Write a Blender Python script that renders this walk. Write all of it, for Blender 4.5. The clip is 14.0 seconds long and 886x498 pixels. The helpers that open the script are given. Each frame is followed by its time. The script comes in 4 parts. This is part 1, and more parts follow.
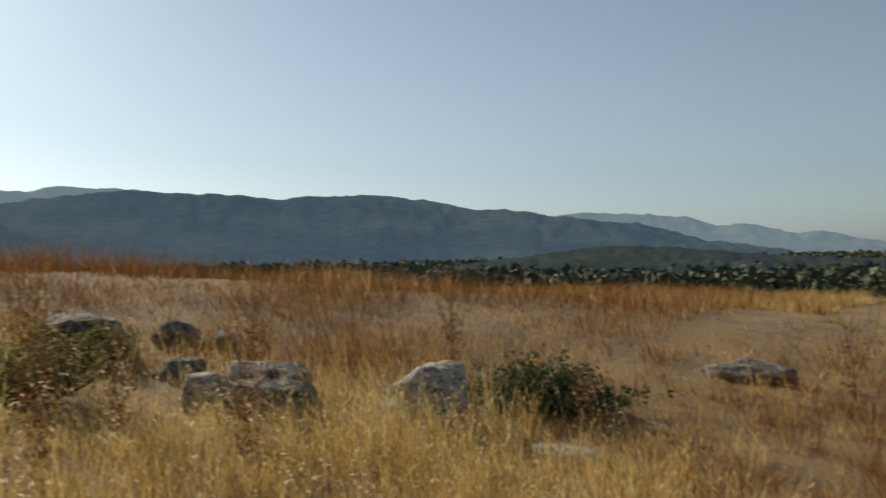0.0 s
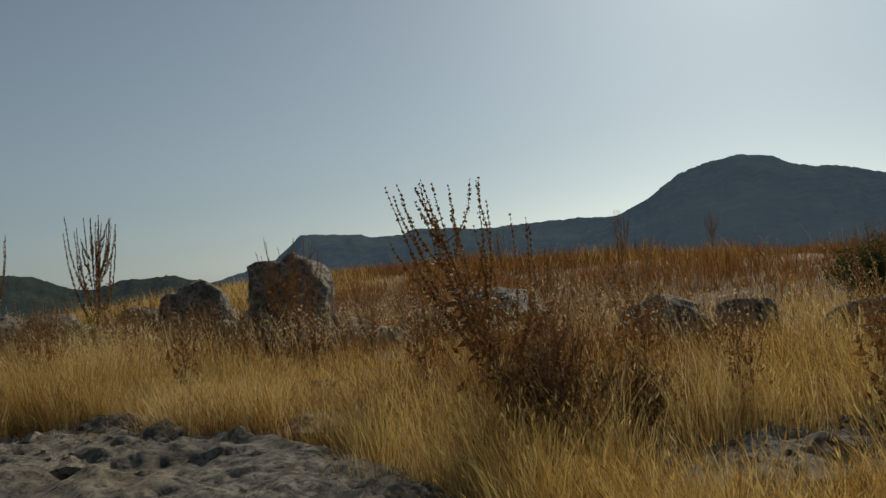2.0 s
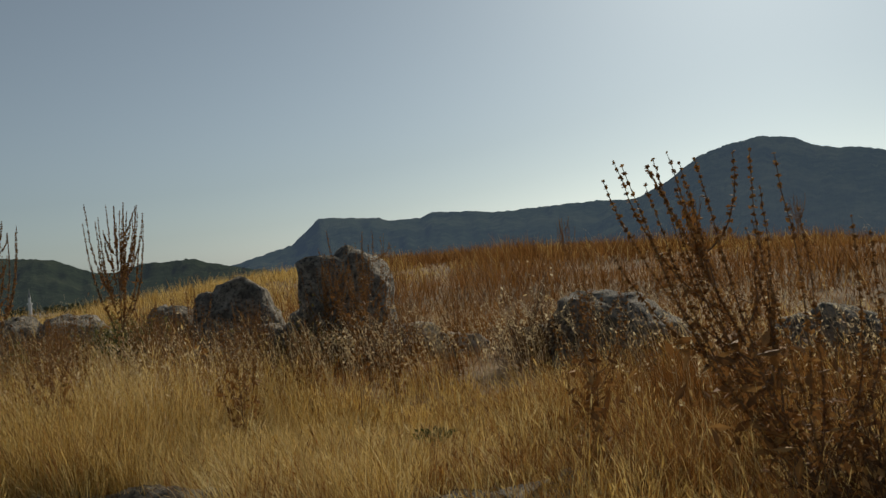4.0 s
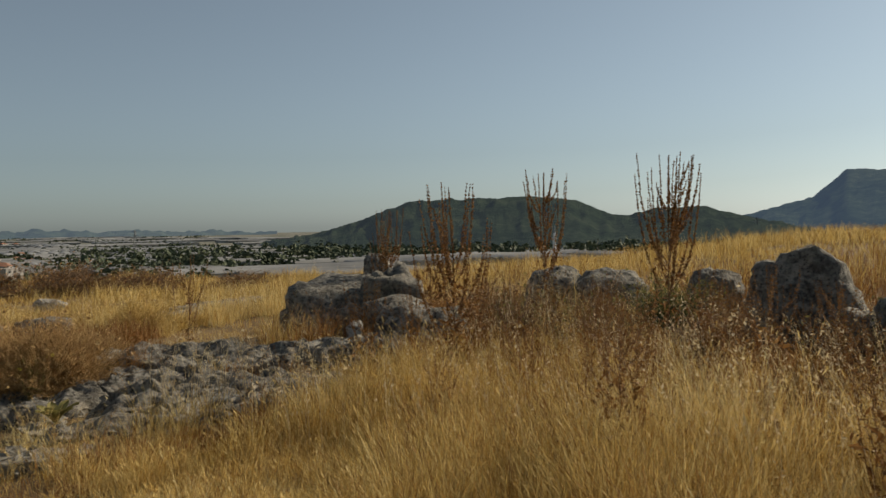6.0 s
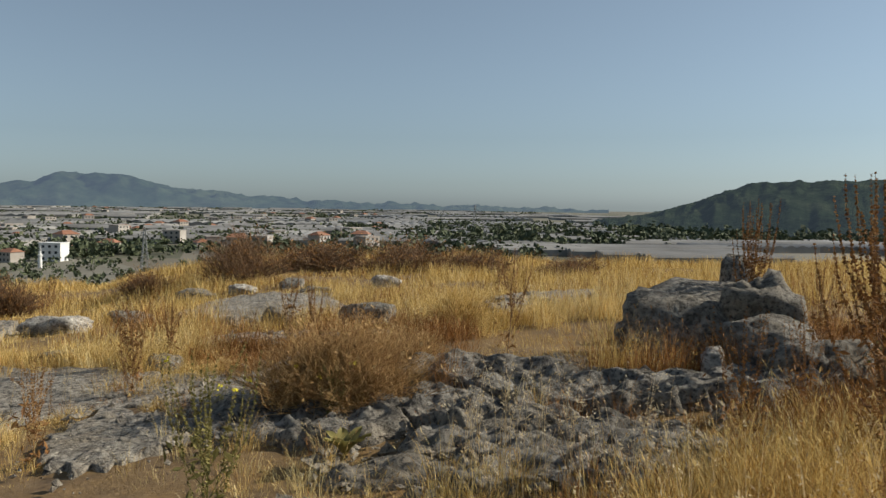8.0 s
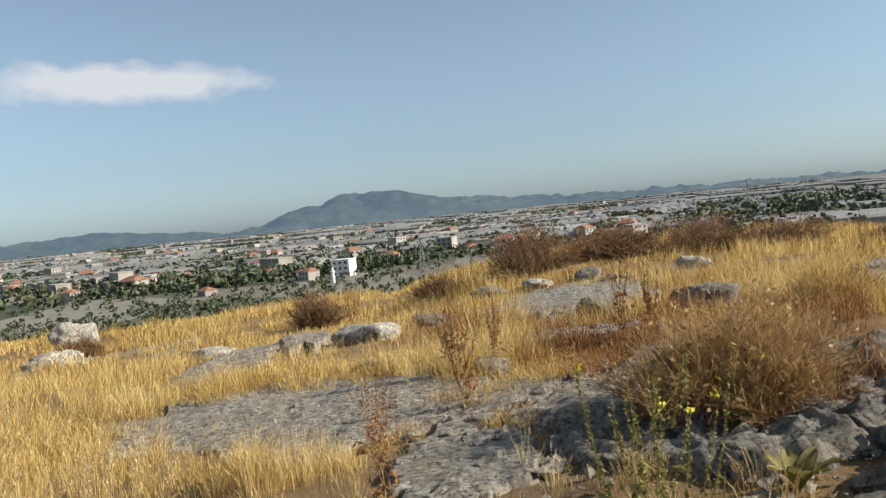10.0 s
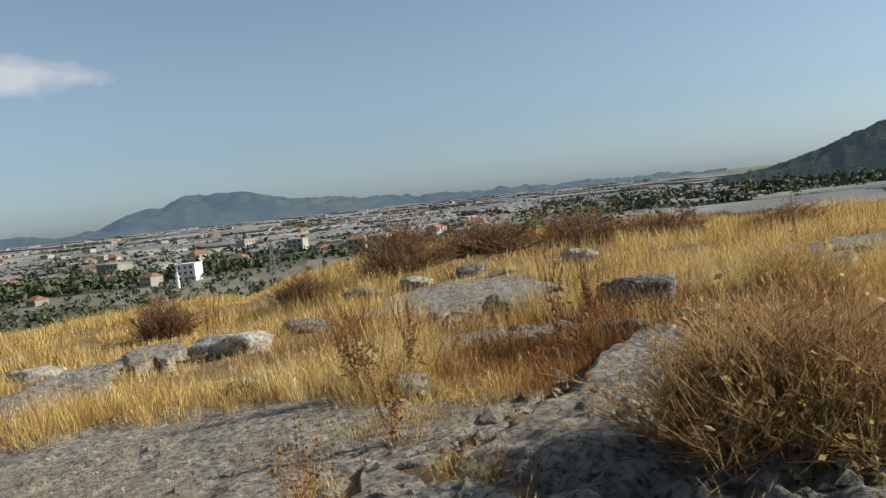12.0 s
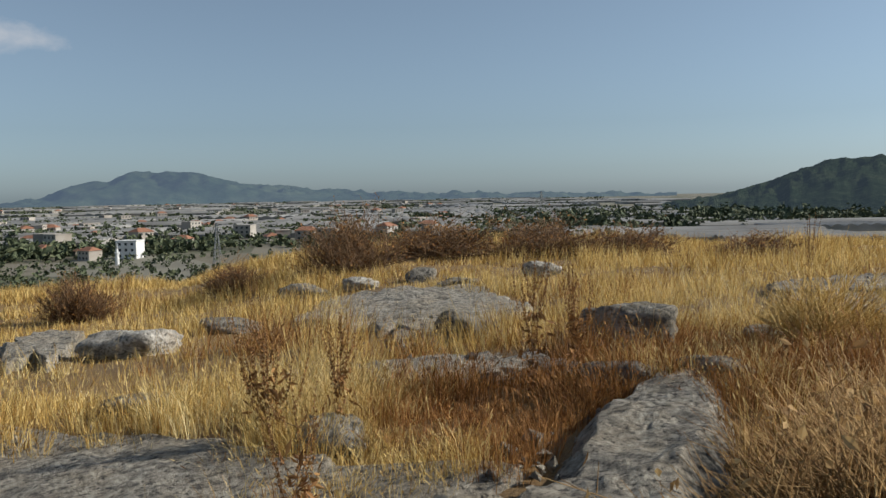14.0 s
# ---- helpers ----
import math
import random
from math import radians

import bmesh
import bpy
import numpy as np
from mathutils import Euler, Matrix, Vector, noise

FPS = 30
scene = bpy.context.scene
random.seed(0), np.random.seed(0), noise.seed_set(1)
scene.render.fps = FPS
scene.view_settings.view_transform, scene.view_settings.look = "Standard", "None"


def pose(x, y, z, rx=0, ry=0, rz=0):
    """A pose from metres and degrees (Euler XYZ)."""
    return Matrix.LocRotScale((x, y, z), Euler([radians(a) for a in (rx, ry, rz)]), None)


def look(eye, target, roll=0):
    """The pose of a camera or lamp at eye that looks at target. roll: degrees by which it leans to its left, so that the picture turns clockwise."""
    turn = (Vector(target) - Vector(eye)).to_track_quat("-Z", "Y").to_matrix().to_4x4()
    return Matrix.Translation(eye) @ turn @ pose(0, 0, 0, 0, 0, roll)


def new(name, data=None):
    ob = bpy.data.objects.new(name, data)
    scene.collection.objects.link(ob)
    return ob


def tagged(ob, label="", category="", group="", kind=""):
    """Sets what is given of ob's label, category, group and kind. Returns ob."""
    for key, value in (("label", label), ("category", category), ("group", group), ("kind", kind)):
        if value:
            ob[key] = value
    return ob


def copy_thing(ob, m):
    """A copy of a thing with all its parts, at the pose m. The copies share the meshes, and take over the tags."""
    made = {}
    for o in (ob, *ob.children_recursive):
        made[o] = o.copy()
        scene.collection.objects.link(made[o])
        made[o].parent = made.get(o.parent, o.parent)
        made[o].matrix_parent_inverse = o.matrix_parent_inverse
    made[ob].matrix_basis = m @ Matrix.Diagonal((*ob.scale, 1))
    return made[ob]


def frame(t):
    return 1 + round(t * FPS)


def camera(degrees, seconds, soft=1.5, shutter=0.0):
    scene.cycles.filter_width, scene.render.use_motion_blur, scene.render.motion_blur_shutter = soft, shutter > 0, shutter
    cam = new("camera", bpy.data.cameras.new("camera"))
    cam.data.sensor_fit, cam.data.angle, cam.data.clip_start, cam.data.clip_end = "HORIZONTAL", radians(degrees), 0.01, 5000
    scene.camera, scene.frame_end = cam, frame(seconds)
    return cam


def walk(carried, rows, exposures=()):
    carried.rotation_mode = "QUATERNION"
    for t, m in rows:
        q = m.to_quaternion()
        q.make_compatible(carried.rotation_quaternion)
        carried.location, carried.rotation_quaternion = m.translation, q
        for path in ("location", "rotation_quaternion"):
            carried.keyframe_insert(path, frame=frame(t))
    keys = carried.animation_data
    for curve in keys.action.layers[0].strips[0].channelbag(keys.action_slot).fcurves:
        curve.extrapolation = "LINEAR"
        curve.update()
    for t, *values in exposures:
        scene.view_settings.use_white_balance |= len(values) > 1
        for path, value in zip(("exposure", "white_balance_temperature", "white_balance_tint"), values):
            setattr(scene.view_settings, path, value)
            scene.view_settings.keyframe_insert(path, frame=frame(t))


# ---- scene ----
cam = camera(56.0, 14.0, soft=1.4, shutter=0.08)
PATH = [
    (0, (2.135, -3.308, 1.067), (3.935, -2.437, 1.067), -0.8),
    (0.2, (2.027, -3.217, 1.065), (3.516, -1.882, 1.101), -0.5),
    (0.4, (1.878, -3.134, 1.051), (2.961, -1.453, 1.095), -0.8),
    (0.5, (1.823, -3.160, 1.044), (2.743, -1.385, 1.093), -1.0),
    (0.6, (1.768, -3.186, 1.038), (2.411, -1.292, 1.074), -1.3),
    (0.8, (1.519, -3.102, 1.093), (1.863, -1.131, 1.076), -0.9),
    (1, (1.270, -3.017, 1.149), (1.439, -1.025, 1.101), -0.6),
    (1.5, (1.064, -2.582, 1.140), (1.072, -0.582, 1.116), -2.5),
    (2, (0.808, -2.054, 1.280), (0.867, -0.055, 1.330), -4.6),
    (2.2, (0.735, -1.851, 1.320), (0.830, 0.145, 1.392), -5.1),
    (4.3, (0.058, -0.016, 1.512), (0.024, 1.984, 1.490), -4.4),
    (4.5, (0.020, 0.210, 1.523), (-0.101, 2.205, 1.473), -3.4),
    (5, (-0.317, 0.603, 1.552), (-0.668, 2.571, 1.513), -2.1),
    (5.5, (-0.501, 0.912, 1.617), (-1.238, 2.771, 1.598), -1.5),
    (6, (-0.815, 1.013, 1.688), (-1.926, 2.675, 1.632), -0.9),
    (6.5, (-1.132, 1.271, 1.735), (-2.413, 2.804, 1.638), -0.6),
    (7, (-1.455, 1.645, 1.756), (-2.870, 3.052, 1.633), -1.3),
    (7.5, (-1.832, 1.970, 1.789), (-3.340, 3.278, 1.662), -0.5),
    (8, (-2.203, 2.284, 1.838), (-3.863, 3.395, 1.732), 0.8),
    (8.5, (-2.555, 2.340, 1.847), (-4.354, 3.209, 1.759), 0.3),
    (8.7, (-2.770, 2.375, 1.830), (-4.619, 3.133, 1.757), -0.5),
    (10.8, (-4.625, 2.234, 1.547), (-6.554, 2.755, 1.447), -6.1),
    (11, (-4.860, 2.264, 1.545), (-6.757, 2.889, 1.438), -6.3),
    (11.5, (-5.337, 2.345, 1.486), (-7.180, 3.113, 1.380), -6.3),
    (12, (-5.826, 2.389, 1.460), (-7.622, 3.258, 1.332), -6.1),
    (12.5, (-6.268, 2.527, 1.425), (-7.976, 3.561, 1.305), -5.7),
    (13, (-6.815, 2.770, 1.416), (-8.434, 3.942, 1.342), -3.9),
    (13.5, (-7.102, 2.919, 1.420), (-8.747, 4.055, 1.374), -2.3),
    (14, (-7.452, 3.153, 1.376), (-9.191, 4.130, 1.243), -1.0),
]
EXPOSURES = [(0, 0.15, 6800, 10), (0.2, -0.4, 6850, 10), (0.5, -0.85, 6900, 9), (1.5, -0.65, 6950, 9), (4.5, -0.45, 7150, 10), (5.0, -0.45, 7200, 11), (5.5, -0.3, 7150, 11), (6.0, -0.05, 7000, 10),
             (7.0, 0.15, 6800, 10), (8.0, 0.25, 6450, 10), (8.5, 0.42, 6300, 9), (11.0, 0.7, 6300, 10), (11.5, 0.55, 6250, 10), (12.5, 0.4, 6200, 9), (13.5, 0.18, 6150, 10), (14.0, 0.22, 6150, 10)]
walk(cam, [(t, look(eye, target, roll)) for t, eye, target, roll in PATH], EXPOSURES)

# ---- daylight: low sun in a hazy sky ----
SUN_YAW, SUN_HEIGHT = -23.0, 29.0          # heading to the left of +y, and elevation
world = bpy.data.worlds.new("world")
scene.world = world
world.use_nodes = True
wn = world.node_tree
sky = wn.nodes.new("ShaderNodeTexSky")
sky.sky_type, sky.sun_disc = "NISHITA", False
sky.sun_elevation, sky.sun_rotation = radians(SUN_HEIGHT), radians(-SUN_YAW)
sky.altitude, sky.air_density, sky.dust_density, sky.ozone_density = 300, 1.0, 0.95, 1.2
haze = wn.nodes.new("ShaderNodeHueSaturation")          # thin summer haze greys the blue
haze.inputs["Saturation"].default_value = 0.46
wn.links.new(sky.outputs[0], haze.inputs["Color"])
tint = wn.nodes.new("ShaderNodeMix")
tint.data_type, tint.blend_type = "RGBA", "MULTIPLY"
tint.inputs[0].default_value, tint.inputs[7].default_value = 1.0, (0.785, 0.955, 1.09, 1)
wn.links.new(haze.outputs[0], tint.inputs[6])
wn.links.new(tint.outputs[2], wn.nodes["Background"].inputs[0])
wn.nodes["Background"].inputs[1].default_value = 0.07
sun = new("sun", bpy.data.lights.new("sun", "SUN"))
sun.data.energy, sun.data.angle, sun.data.color = 4.8, radians(0.6), (1.0, 0.92, 0.78)
sy, sh = radians(SUN_YAW), radians(SUN_HEIGHT)
sun.matrix_world = look((-math.sin(sy) * math.cos(sh) * 90, math.cos(sy) * math.cos(sh) * 90, math.sin(sh) * 90), (0, 0, 0))


# ---- materials ----
def tree_of(name):
    m = bpy.data.materials.new(name)
    m.use_nodes = True
    nt = m.node_tree
    return m, nt, nt.nodes["Principled BSDF"], nt.nodes["Material Output"]


def ramp(nt, source, stops):
    r = nt.nodes.new("ShaderNodeValToRGB")
    while len(r.color_ramp.elements) < len(stops):
        r.color_ramp.elements.new(0.5)
    for e, (p, c) in zip(r.color_ramp.elements, stops):
        e.position, e.color = p, (*c, 1)
    nt.links.new(source, r.inputs[0])
    return r.outputs[0]


def noise_tex(nt, scale, detail=6.0, rough=0.6, coords=None, kind="ShaderNodeTexNoise"):
    n = nt.nodes.new(kind)
    n.inputs["Scale"].default_value = scale
    if kind == "ShaderNodeTexNoise":
        n.inputs["Detail"].default_value, n.inputs["Roughness"].default_value = detail, rough
    if coords is not None:
        nt.links.new(coords, n.inputs["Vector"])
    return n


def mix(nt, fac, a, b, how="MIX"):
    n = nt.nodes.new("ShaderNodeMix")
    n.data_type, n.blend_type = "RGBA", how
    for socket, v in ((n.inputs[0], fac), (n.inputs[6], a), (n.inputs[7], b)):
        if isinstance(v, (int, float)):
            socket.default_value = v
        elif isinstance(v, tuple):
            socket.default_value = (*v, 1)
        else:
            nt.links.new(v, socket)
    return n.outputs[2]


def bump(nt, bsdf, height_out, strength, distance):
    b = nt.nodes.new("ShaderNodeBump")
    b.inputs["Strength"].default_value, b.inputs["Distance"].default_value = strength, distance
    nt.links.new(height_out, b.inputs["Height"])
    nt.links.new(b.outputs[0], bsdf.inputs["Normal"])


def position(nt):
    return nt.nodes.new("ShaderNodeNewGeometry").outputs["Position"]


def rock_material(name, dark, mid, light, ochre):
    m, nt, b, out = tree_of(name)
    p = position(nt)
    big, fine = noise_tex(nt, 1.3, 5, 0.6, p), noise_tex(nt, 12, 9, 0.72, p)
    pits = noise_tex(nt, 10, 9, 0.75, p)
    c = ramp(nt, fine.outputs[0], [(0.34, dark), (0.46, mid), (0.57, light), (0.72, tuple(min(1, v * 1.25) for v in light))])
    stain = ramp(nt, big.outputs[0], [(0.42, (0, 0, 0)), (0.68, (1, 1, 1))])
    c = mix(nt, stain, c, mix(nt, 0.55, c, ochre))
    lichen = ramp(nt, noise_tex(nt, 5.5, 7, 0.7, p).outputs[0], [(0.5, (0, 0, 0)), (0.62, (1, 1, 1))])
    c = mix(nt, lichen, c, mix(nt, 0.6, c, dark))
    hollow = ramp(nt, noise_tex(nt, 24, 6, 0.65, p).outputs[0], [(0.36, (1, 1, 1)), (0.46, (0, 0, 0))])
    c = mix(nt, hollow, c, dark)
    nt.links.new(c, b.inputs["Base Color"])
    b.inputs["Roughness"].default_value = 0.92
    h = nt.nodes.new("ShaderNodeMath")
    h.operation = "ADD"
    nt.links.new(fine.outputs[0], h.inputs[0])
    nt.links.new(pits.outputs[0], h.inputs[1])
    bump(nt, b, h.outputs[0], 1.0, 0.05)
    return m


def plant_material(name, stops, scale=0.5, through_light=0.35, rough=0.75, island=0.5):
    """Leaf and straw: colour by piece and by patch; light comes through the thin parts."""
    m, nt, b, out = tree_of(name)
    g = nt.nodes.new("ShaderNodeNewGeometry")
    patch = noise_tex(nt, scale, 3, 0.55, g.outputs["Position"])
    v = nt.nodes.new("ShaderNodeMix")
    v.data_type = "FLOAT"
    v.inputs[0].default_value = island
    small = noise_tex(nt, scale * 9, 2, 0.5, g.outputs["Position"])
    both = nt.nodes.new("ShaderNodeMath")
    both.operation = "MULTIPLY_ADD"
    both.inputs[1].default_value = 0.5
    nt.links.new(small.outputs[0], both.inputs[0])
    half = nt.nodes.new("ShaderNodeMath")
    half.operation = "MULTIPLY"
    half.inputs[1].default_value = 0.5
    nt.links.new(patch.outputs[0], half.inputs[0])
    nt.links.new(half.outputs[0], both.inputs[2])
    nt.links.new(both.outputs[0], v.inputs[2])
    nt.links.new(g.outputs["Random Per Island"], v.inputs[3])
    c = ramp(nt, v.outputs[0], stops)
    nt.links.new(c, b.inputs["Base Color"])
    b.inputs["Roughness"].default_value = rough
    b.inputs["Specular IOR Level"].default_value = 0.25
    if through_light:
        tr = nt.nodes.new("ShaderNodeBsdfTranslucent")
        nt.links.new(c, tr.inputs[0])
        ms = nt.nodes.new("ShaderNodeMixShader")
        ms.inputs[0].default_value = through_light
        nt.links.new(b.outputs[0], ms.inputs[1])
        nt.links.new(tr.outputs[0], ms.inputs[2])
        nt.links.new(ms.outputs[0], out.inputs[0])
    return m


def surface_material(name, stops, scale, rough=0.9, relief=0.0, far_scale=None, metal=0.0):
    m, nt, b, out = tree_of(name)
    p = position(nt)
    n = noise_tex(nt, scale, 6, 0.65, p)
    c = ramp(nt, n.outputs[0], stops)
    if far_scale:
        c = mix(nt, 0.5, c, ramp(nt, noise_tex(nt, far_scale, 4, 0.6, p).outputs[0], stops))
    nt.links.new(c, b.inputs["Base Color"])
    b.inputs["Roughness"].default_value, b.inputs["Metallic"].default_value = rough, metal
    if relief:
        bump(nt, b, n.outputs[0], 0.7, relief)
    return m


def haze_glow_material(name, stops, scale, air, amount):
    """Far wooded slopes as a backdrop; the haze before them is painted in as faint surface glow."""
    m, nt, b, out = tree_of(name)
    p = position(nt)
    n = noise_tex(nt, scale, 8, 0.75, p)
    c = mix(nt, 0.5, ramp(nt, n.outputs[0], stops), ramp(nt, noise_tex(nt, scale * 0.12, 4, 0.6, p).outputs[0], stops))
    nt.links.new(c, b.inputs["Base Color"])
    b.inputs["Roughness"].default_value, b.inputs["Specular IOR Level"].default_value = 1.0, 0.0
    # distance haze: the slope itself emits the colour of the air
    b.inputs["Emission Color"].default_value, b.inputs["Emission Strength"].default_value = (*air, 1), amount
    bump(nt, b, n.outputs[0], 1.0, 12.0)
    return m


LIMESTONE = rock_material("limestone", (0.045, 0.040, 0.034), (0.16, 0.146, 0.122), (0.31, 0.285, 0.24), (0.23, 0.18, 0.11))
SLAB_STONE = rock_material("slab_stone", (0.065, 0.058, 0.050), (0.25, 0.22, 0.175), (0.45, 0.405, 0.33), (0.29, 0.225, 0.14))
PALE_STONE = rock_material("pale_stone", (0.11, 0.10, 0.09), (0.35, 0.325, 0.28), (0.58, 0.545, 0.48), (0.42, 0.32, 0.21))
STRAW = [(0.30, (0.22, 0.115, 0.03)), (0.42, (0.46, 0.285, 0.075)), (0.53, (0.66, 0.46, 0.15)), (0.68, (0.80, 0.62, 0.27))]
DRY_GRASS = plant_material("dry_grass", STRAW, 0.4, 0.3, island=0.42)
PALE_GRASS = plant_material("pale_grass", [(0.28, (0.36, 0.23, 0.07)), (0.45, (0.60, 0.43, 0.16)), (0.6, (0.76, 0.60, 0.28)), (0.75, (0.86, 0.74, 0.42))], 0.4, 0.3, island=0.42)
RUSSET_GRASS = plant_material("russet_grass", [(0.25, (0.11, 0.045, 0.014)), (0.5, (0.29, 0.13, 0.036)), (0.75, (0.50, 0.27, 0.09))], 0.3, 0.2)
OAT = plant_material("oat_straw", [(0.2, (0.50, 0.36, 0.17)), (0.8, (0.84, 0.73, 0.50))], 1.0, 0.4)
STALK = plant_material("dead_stalk", [(0.2, (0.07, 0.042, 0.024)), (0.5, (0.16, 0.095, 0.05)), (0.8, (0.29, 0.185, 0.095))], 3.0, 0.0)
SEED = plant_material("seed_heads", [(0.2, (0.11, 0.052, 0.02)), (0.5, (0.27, 0.13, 0.045)), (0.8, (0.44, 0.25, 0.09))], 3.0, 0.2)
TWIG = plant_material("thorn_twigs", [(0.2, (0.19, 0.105, 0.045)), (0.5, (0.44, 0.27, 0.11)), (0.8, (0.66, 0.46, 0.21))], 1.2, 0.3)
GREEN = plant_material("green_leaves", [(0.2, (0.022, 0.035, 0.012)), (0.5, (0.05, 0.075, 0.022)), (0.8, (0.10, 0.12, 0.04))], 2.0, 0.3)
OLIVE = plant_material("olive_leaves", [(0.2, (0.09, 0.085, 0.026)), (0.5, (0.21, 0.185, 0.06)), (0.8, (0.38, 0.32, 0.11))], 2.0, 0.3)
YELLOW = plant_material("yellow_petals", [(0.2, (0.55, 0.48, 0.03)), (0.8, (0.75, 0.68, 0.07))], 9.0, 0.3)
FAR_TREES = plant_material("far_leaves", [(0.2, (0.038, 0.05, 0.027)), (0.5, (0.07, 0.088, 0.046)), (0.8, (0.12, 0.13, 0.068))], 0.05, 0.0)
FILM = surface_material("greenhouse_film", [(0.3, (0.12, 0.112, 0.10)), (0.5, (0.22, 0.21, 0.19)), (0.7, (0.38, 0.36, 0.33))], 0.012, 0.55)
PLASTER = surface_material("house_plaster", [(0.3, (0.26, 0.22, 0.18)), (0.7, (0.42, 0.39, 0.35))], 0.05, 0.9)
WHITE_WALL = surface_material("white_wall", [(0.3, (0.55, 0.55, 0.53)), (0.7, (0.74, 0.74, 0.72))], 0.3, 0.8)
ROOF = surface_material("roof_tiles", [(0.3, (0.20, 0.08, 0.045)), (0.7, (0.34, 0.17, 0.10))], 0.3, 0.85)
STEEL = surface_material("weathered_steel", [(0.3, (0.16, 0.17, 0.17)), (0.7, (0.26, 0.27, 0.27))], 2.0, 0.6, metal=0.4)
WINDOW_GLASS = surface_material("dark_window", [(0.3, (0.02, 0.025, 0.03)), (0.7, (0.04, 0.05, 0.06))], 1.0, 0.15)


def earth_material():
    """Dry soil and litter near by, patchwork fields far off."""
    m, nt, b, out = tree_of("dry_earth")
    p = position(nt)
    soil = ramp(nt, noise_tex(nt, 7, 8, 0.7, p).outputs[0], [(0.3, (0.075, 0.045, 0.02)), (0.5, (0.155, 0.095, 0.042)), (0.7, (0.25, 0.17, 0.085))])
    straw = ramp(nt, noise_tex(nt, 40, 6, 0.7, p).outputs[0], [(0.3, (0.11, 0.062, 0.022)), (0.7, (0.34, 0.21, 0.07))])
    near = mix(nt, ramp(nt, noise_tex(nt, 0.9, 4, 0.6, p).outputs[0], [(0.4, (0, 0, 0)), (0.6, (1, 1, 1))]), soil, straw)
    stretch = nt.nodes.new("ShaderNodeMapping")
    stretch.inputs["Scale"].default_value = (0.010, 0.022, 0)
    stretch.inputs["Rotation"].default_value = (0, 0, 0.5)
    nt.links.new(p, stretch.inputs[0])
    cells = noise_tex(nt, 1.0, coords=stretch.outputs[0], kind="ShaderNodeTexVoronoi")
    fields = ramp(nt, cells.outputs["Color"], [(0.2, (0.05, 0.06, 0.03)), (0.4, (0.14, 0.12, 0.08)), (0.6, (0.22, 0.20, 0.16)), (0.8, (0.09, 0.09, 0.05))])
    z = nt.nodes.new("ShaderNodeSeparateXYZ")
    nt.links.new(p, z.inputs[0])
    low = nt.nodes.new("ShaderNodeMapRange")
    low.inputs["From Min"].default_value, low.inputs["From Max"].default_value = -12.0, -20.0
    nt.links.new(z.outputs[2], low.inputs["Value"])
    nt.links.new(mix(nt, low.outputs[0], near, fields), b.inputs["Base Color"])
    b.inputs["Roughness"].default_value = 0.95
    bump(nt, b, noise_tex(nt, 22, 8, 0.7, p).outputs[0], 0.8, 0.03)
    return m


EARTH = earth_material()

# ---- mesh helpers ----
rng = np.random.default_rng(7)


def hash_noise(x, y, seed=0):
    """Smooth value noise over the plan, -1 to 1."""
    x, y = np.asarray(x, float), np.asarray(y, float)
    i, j = np.floor(x), np.floor(y)
    u, v = x - i, y - j
    u, v = u * u * (3 - 2 * u), v * v * (3 - 2 * v)

    def h(a, b):
        s = np.sin(a * 127.1 + b * 311.7 + seed * 74.7) * 43758.5453
        return (s - np.floor(s)) * 2 - 1

    return (h(i, j) * (1 - u) + h(i + 1, j) * u) * (1 - v) + (h(i, j + 1) * (1 - u) + h(i + 1, j + 1) * u) * v


def fbm(x, y, seed=0, octaves=4):
    return sum(hash_noise(x * 2.03**k, y * 2.03**k, seed + k) * 0.5**k for k in range(octaves))


def mesh_object(name, verts, faces, material, parent=None, smooth=True):
    """One mesh object from arrays of points and equal-sided faces."""
    me = bpy.data.meshes.new(name)
    verts = np.asarray(verts, np.float32)
    me.vertices.add(len(verts))
    me.vertices.foreach_set("co", verts.ravel())
    groups = [np.asarray(f, np.int32) for f in (faces if isinstance(faces, list) else [faces]) if len(f)]
    loops = np.concatenate([f.ravel() for f in groups])
    sizes = np.concatenate([np.full(len(f), f.shape[1], np.int32) for f in groups])
    me.loops.add(len(loops))
    me.loops.foreach_set("vertex_index", loops)
    me.polygons.add(len(sizes))
    me.polygons.foreach_set("loop_start", np.concatenate([[0], np.cumsum(sizes)[:-1]]).astype(np.int32))
    me.polygons.foreach_set("loop_total", sizes)
    me.polygons.foreach_set("use_smooth", np.full(len(sizes), smooth))
    me.update(calc_edges=True)
    me.materials.append(material)
    ob = new(name, me)
    ob.parent = parent
    return ob


def part(name, bm, material, parent, label=""):
    me = bpy.data.meshes.new(name)
    bm.to_mesh(me)
    bm.free()
    me.materials.append(material)
    ob = new(name, me)
    ob.parent = parent
    return tagged(ob, label)


def thing(name, at, label, category, group="", turn=0.0):
    ob = new(name)
    ob.matrix_basis = pose(*at, 0, 0, turn)
    return tagged(ob, label, category, group)


# ---- the hilltop and the plain below it ----
CX, CY, PLAIN = -3.0, 2.0, -25.0
MOUNDS = [
    (-20, -3, 0.13), (-20, 3, 0.21), (-20, 9, -0.14), (-14, -3, 0.16), (-14, 3, -0.06), (-14, 9, 0.07),
    (-8, -3, 0.18), (-8, 3, -0.15), (-8, 9, 0.37), (-2, -3, 0.09), (-2, 3, 0.43), (-2, 9, -0.28),
    (4, -3, -0.10), (4, 3, 0.16), (4, 9, -0.11), (10, -3, -0.55), (10, 3, -0.25), (10, 9, 0.11),
]
CREST_YAW = [-180, -110, -92, -64, -41, -30, -15, 0, 7, 20, 40, 60, 66, 72, 78, 88, 96, 110, 180]
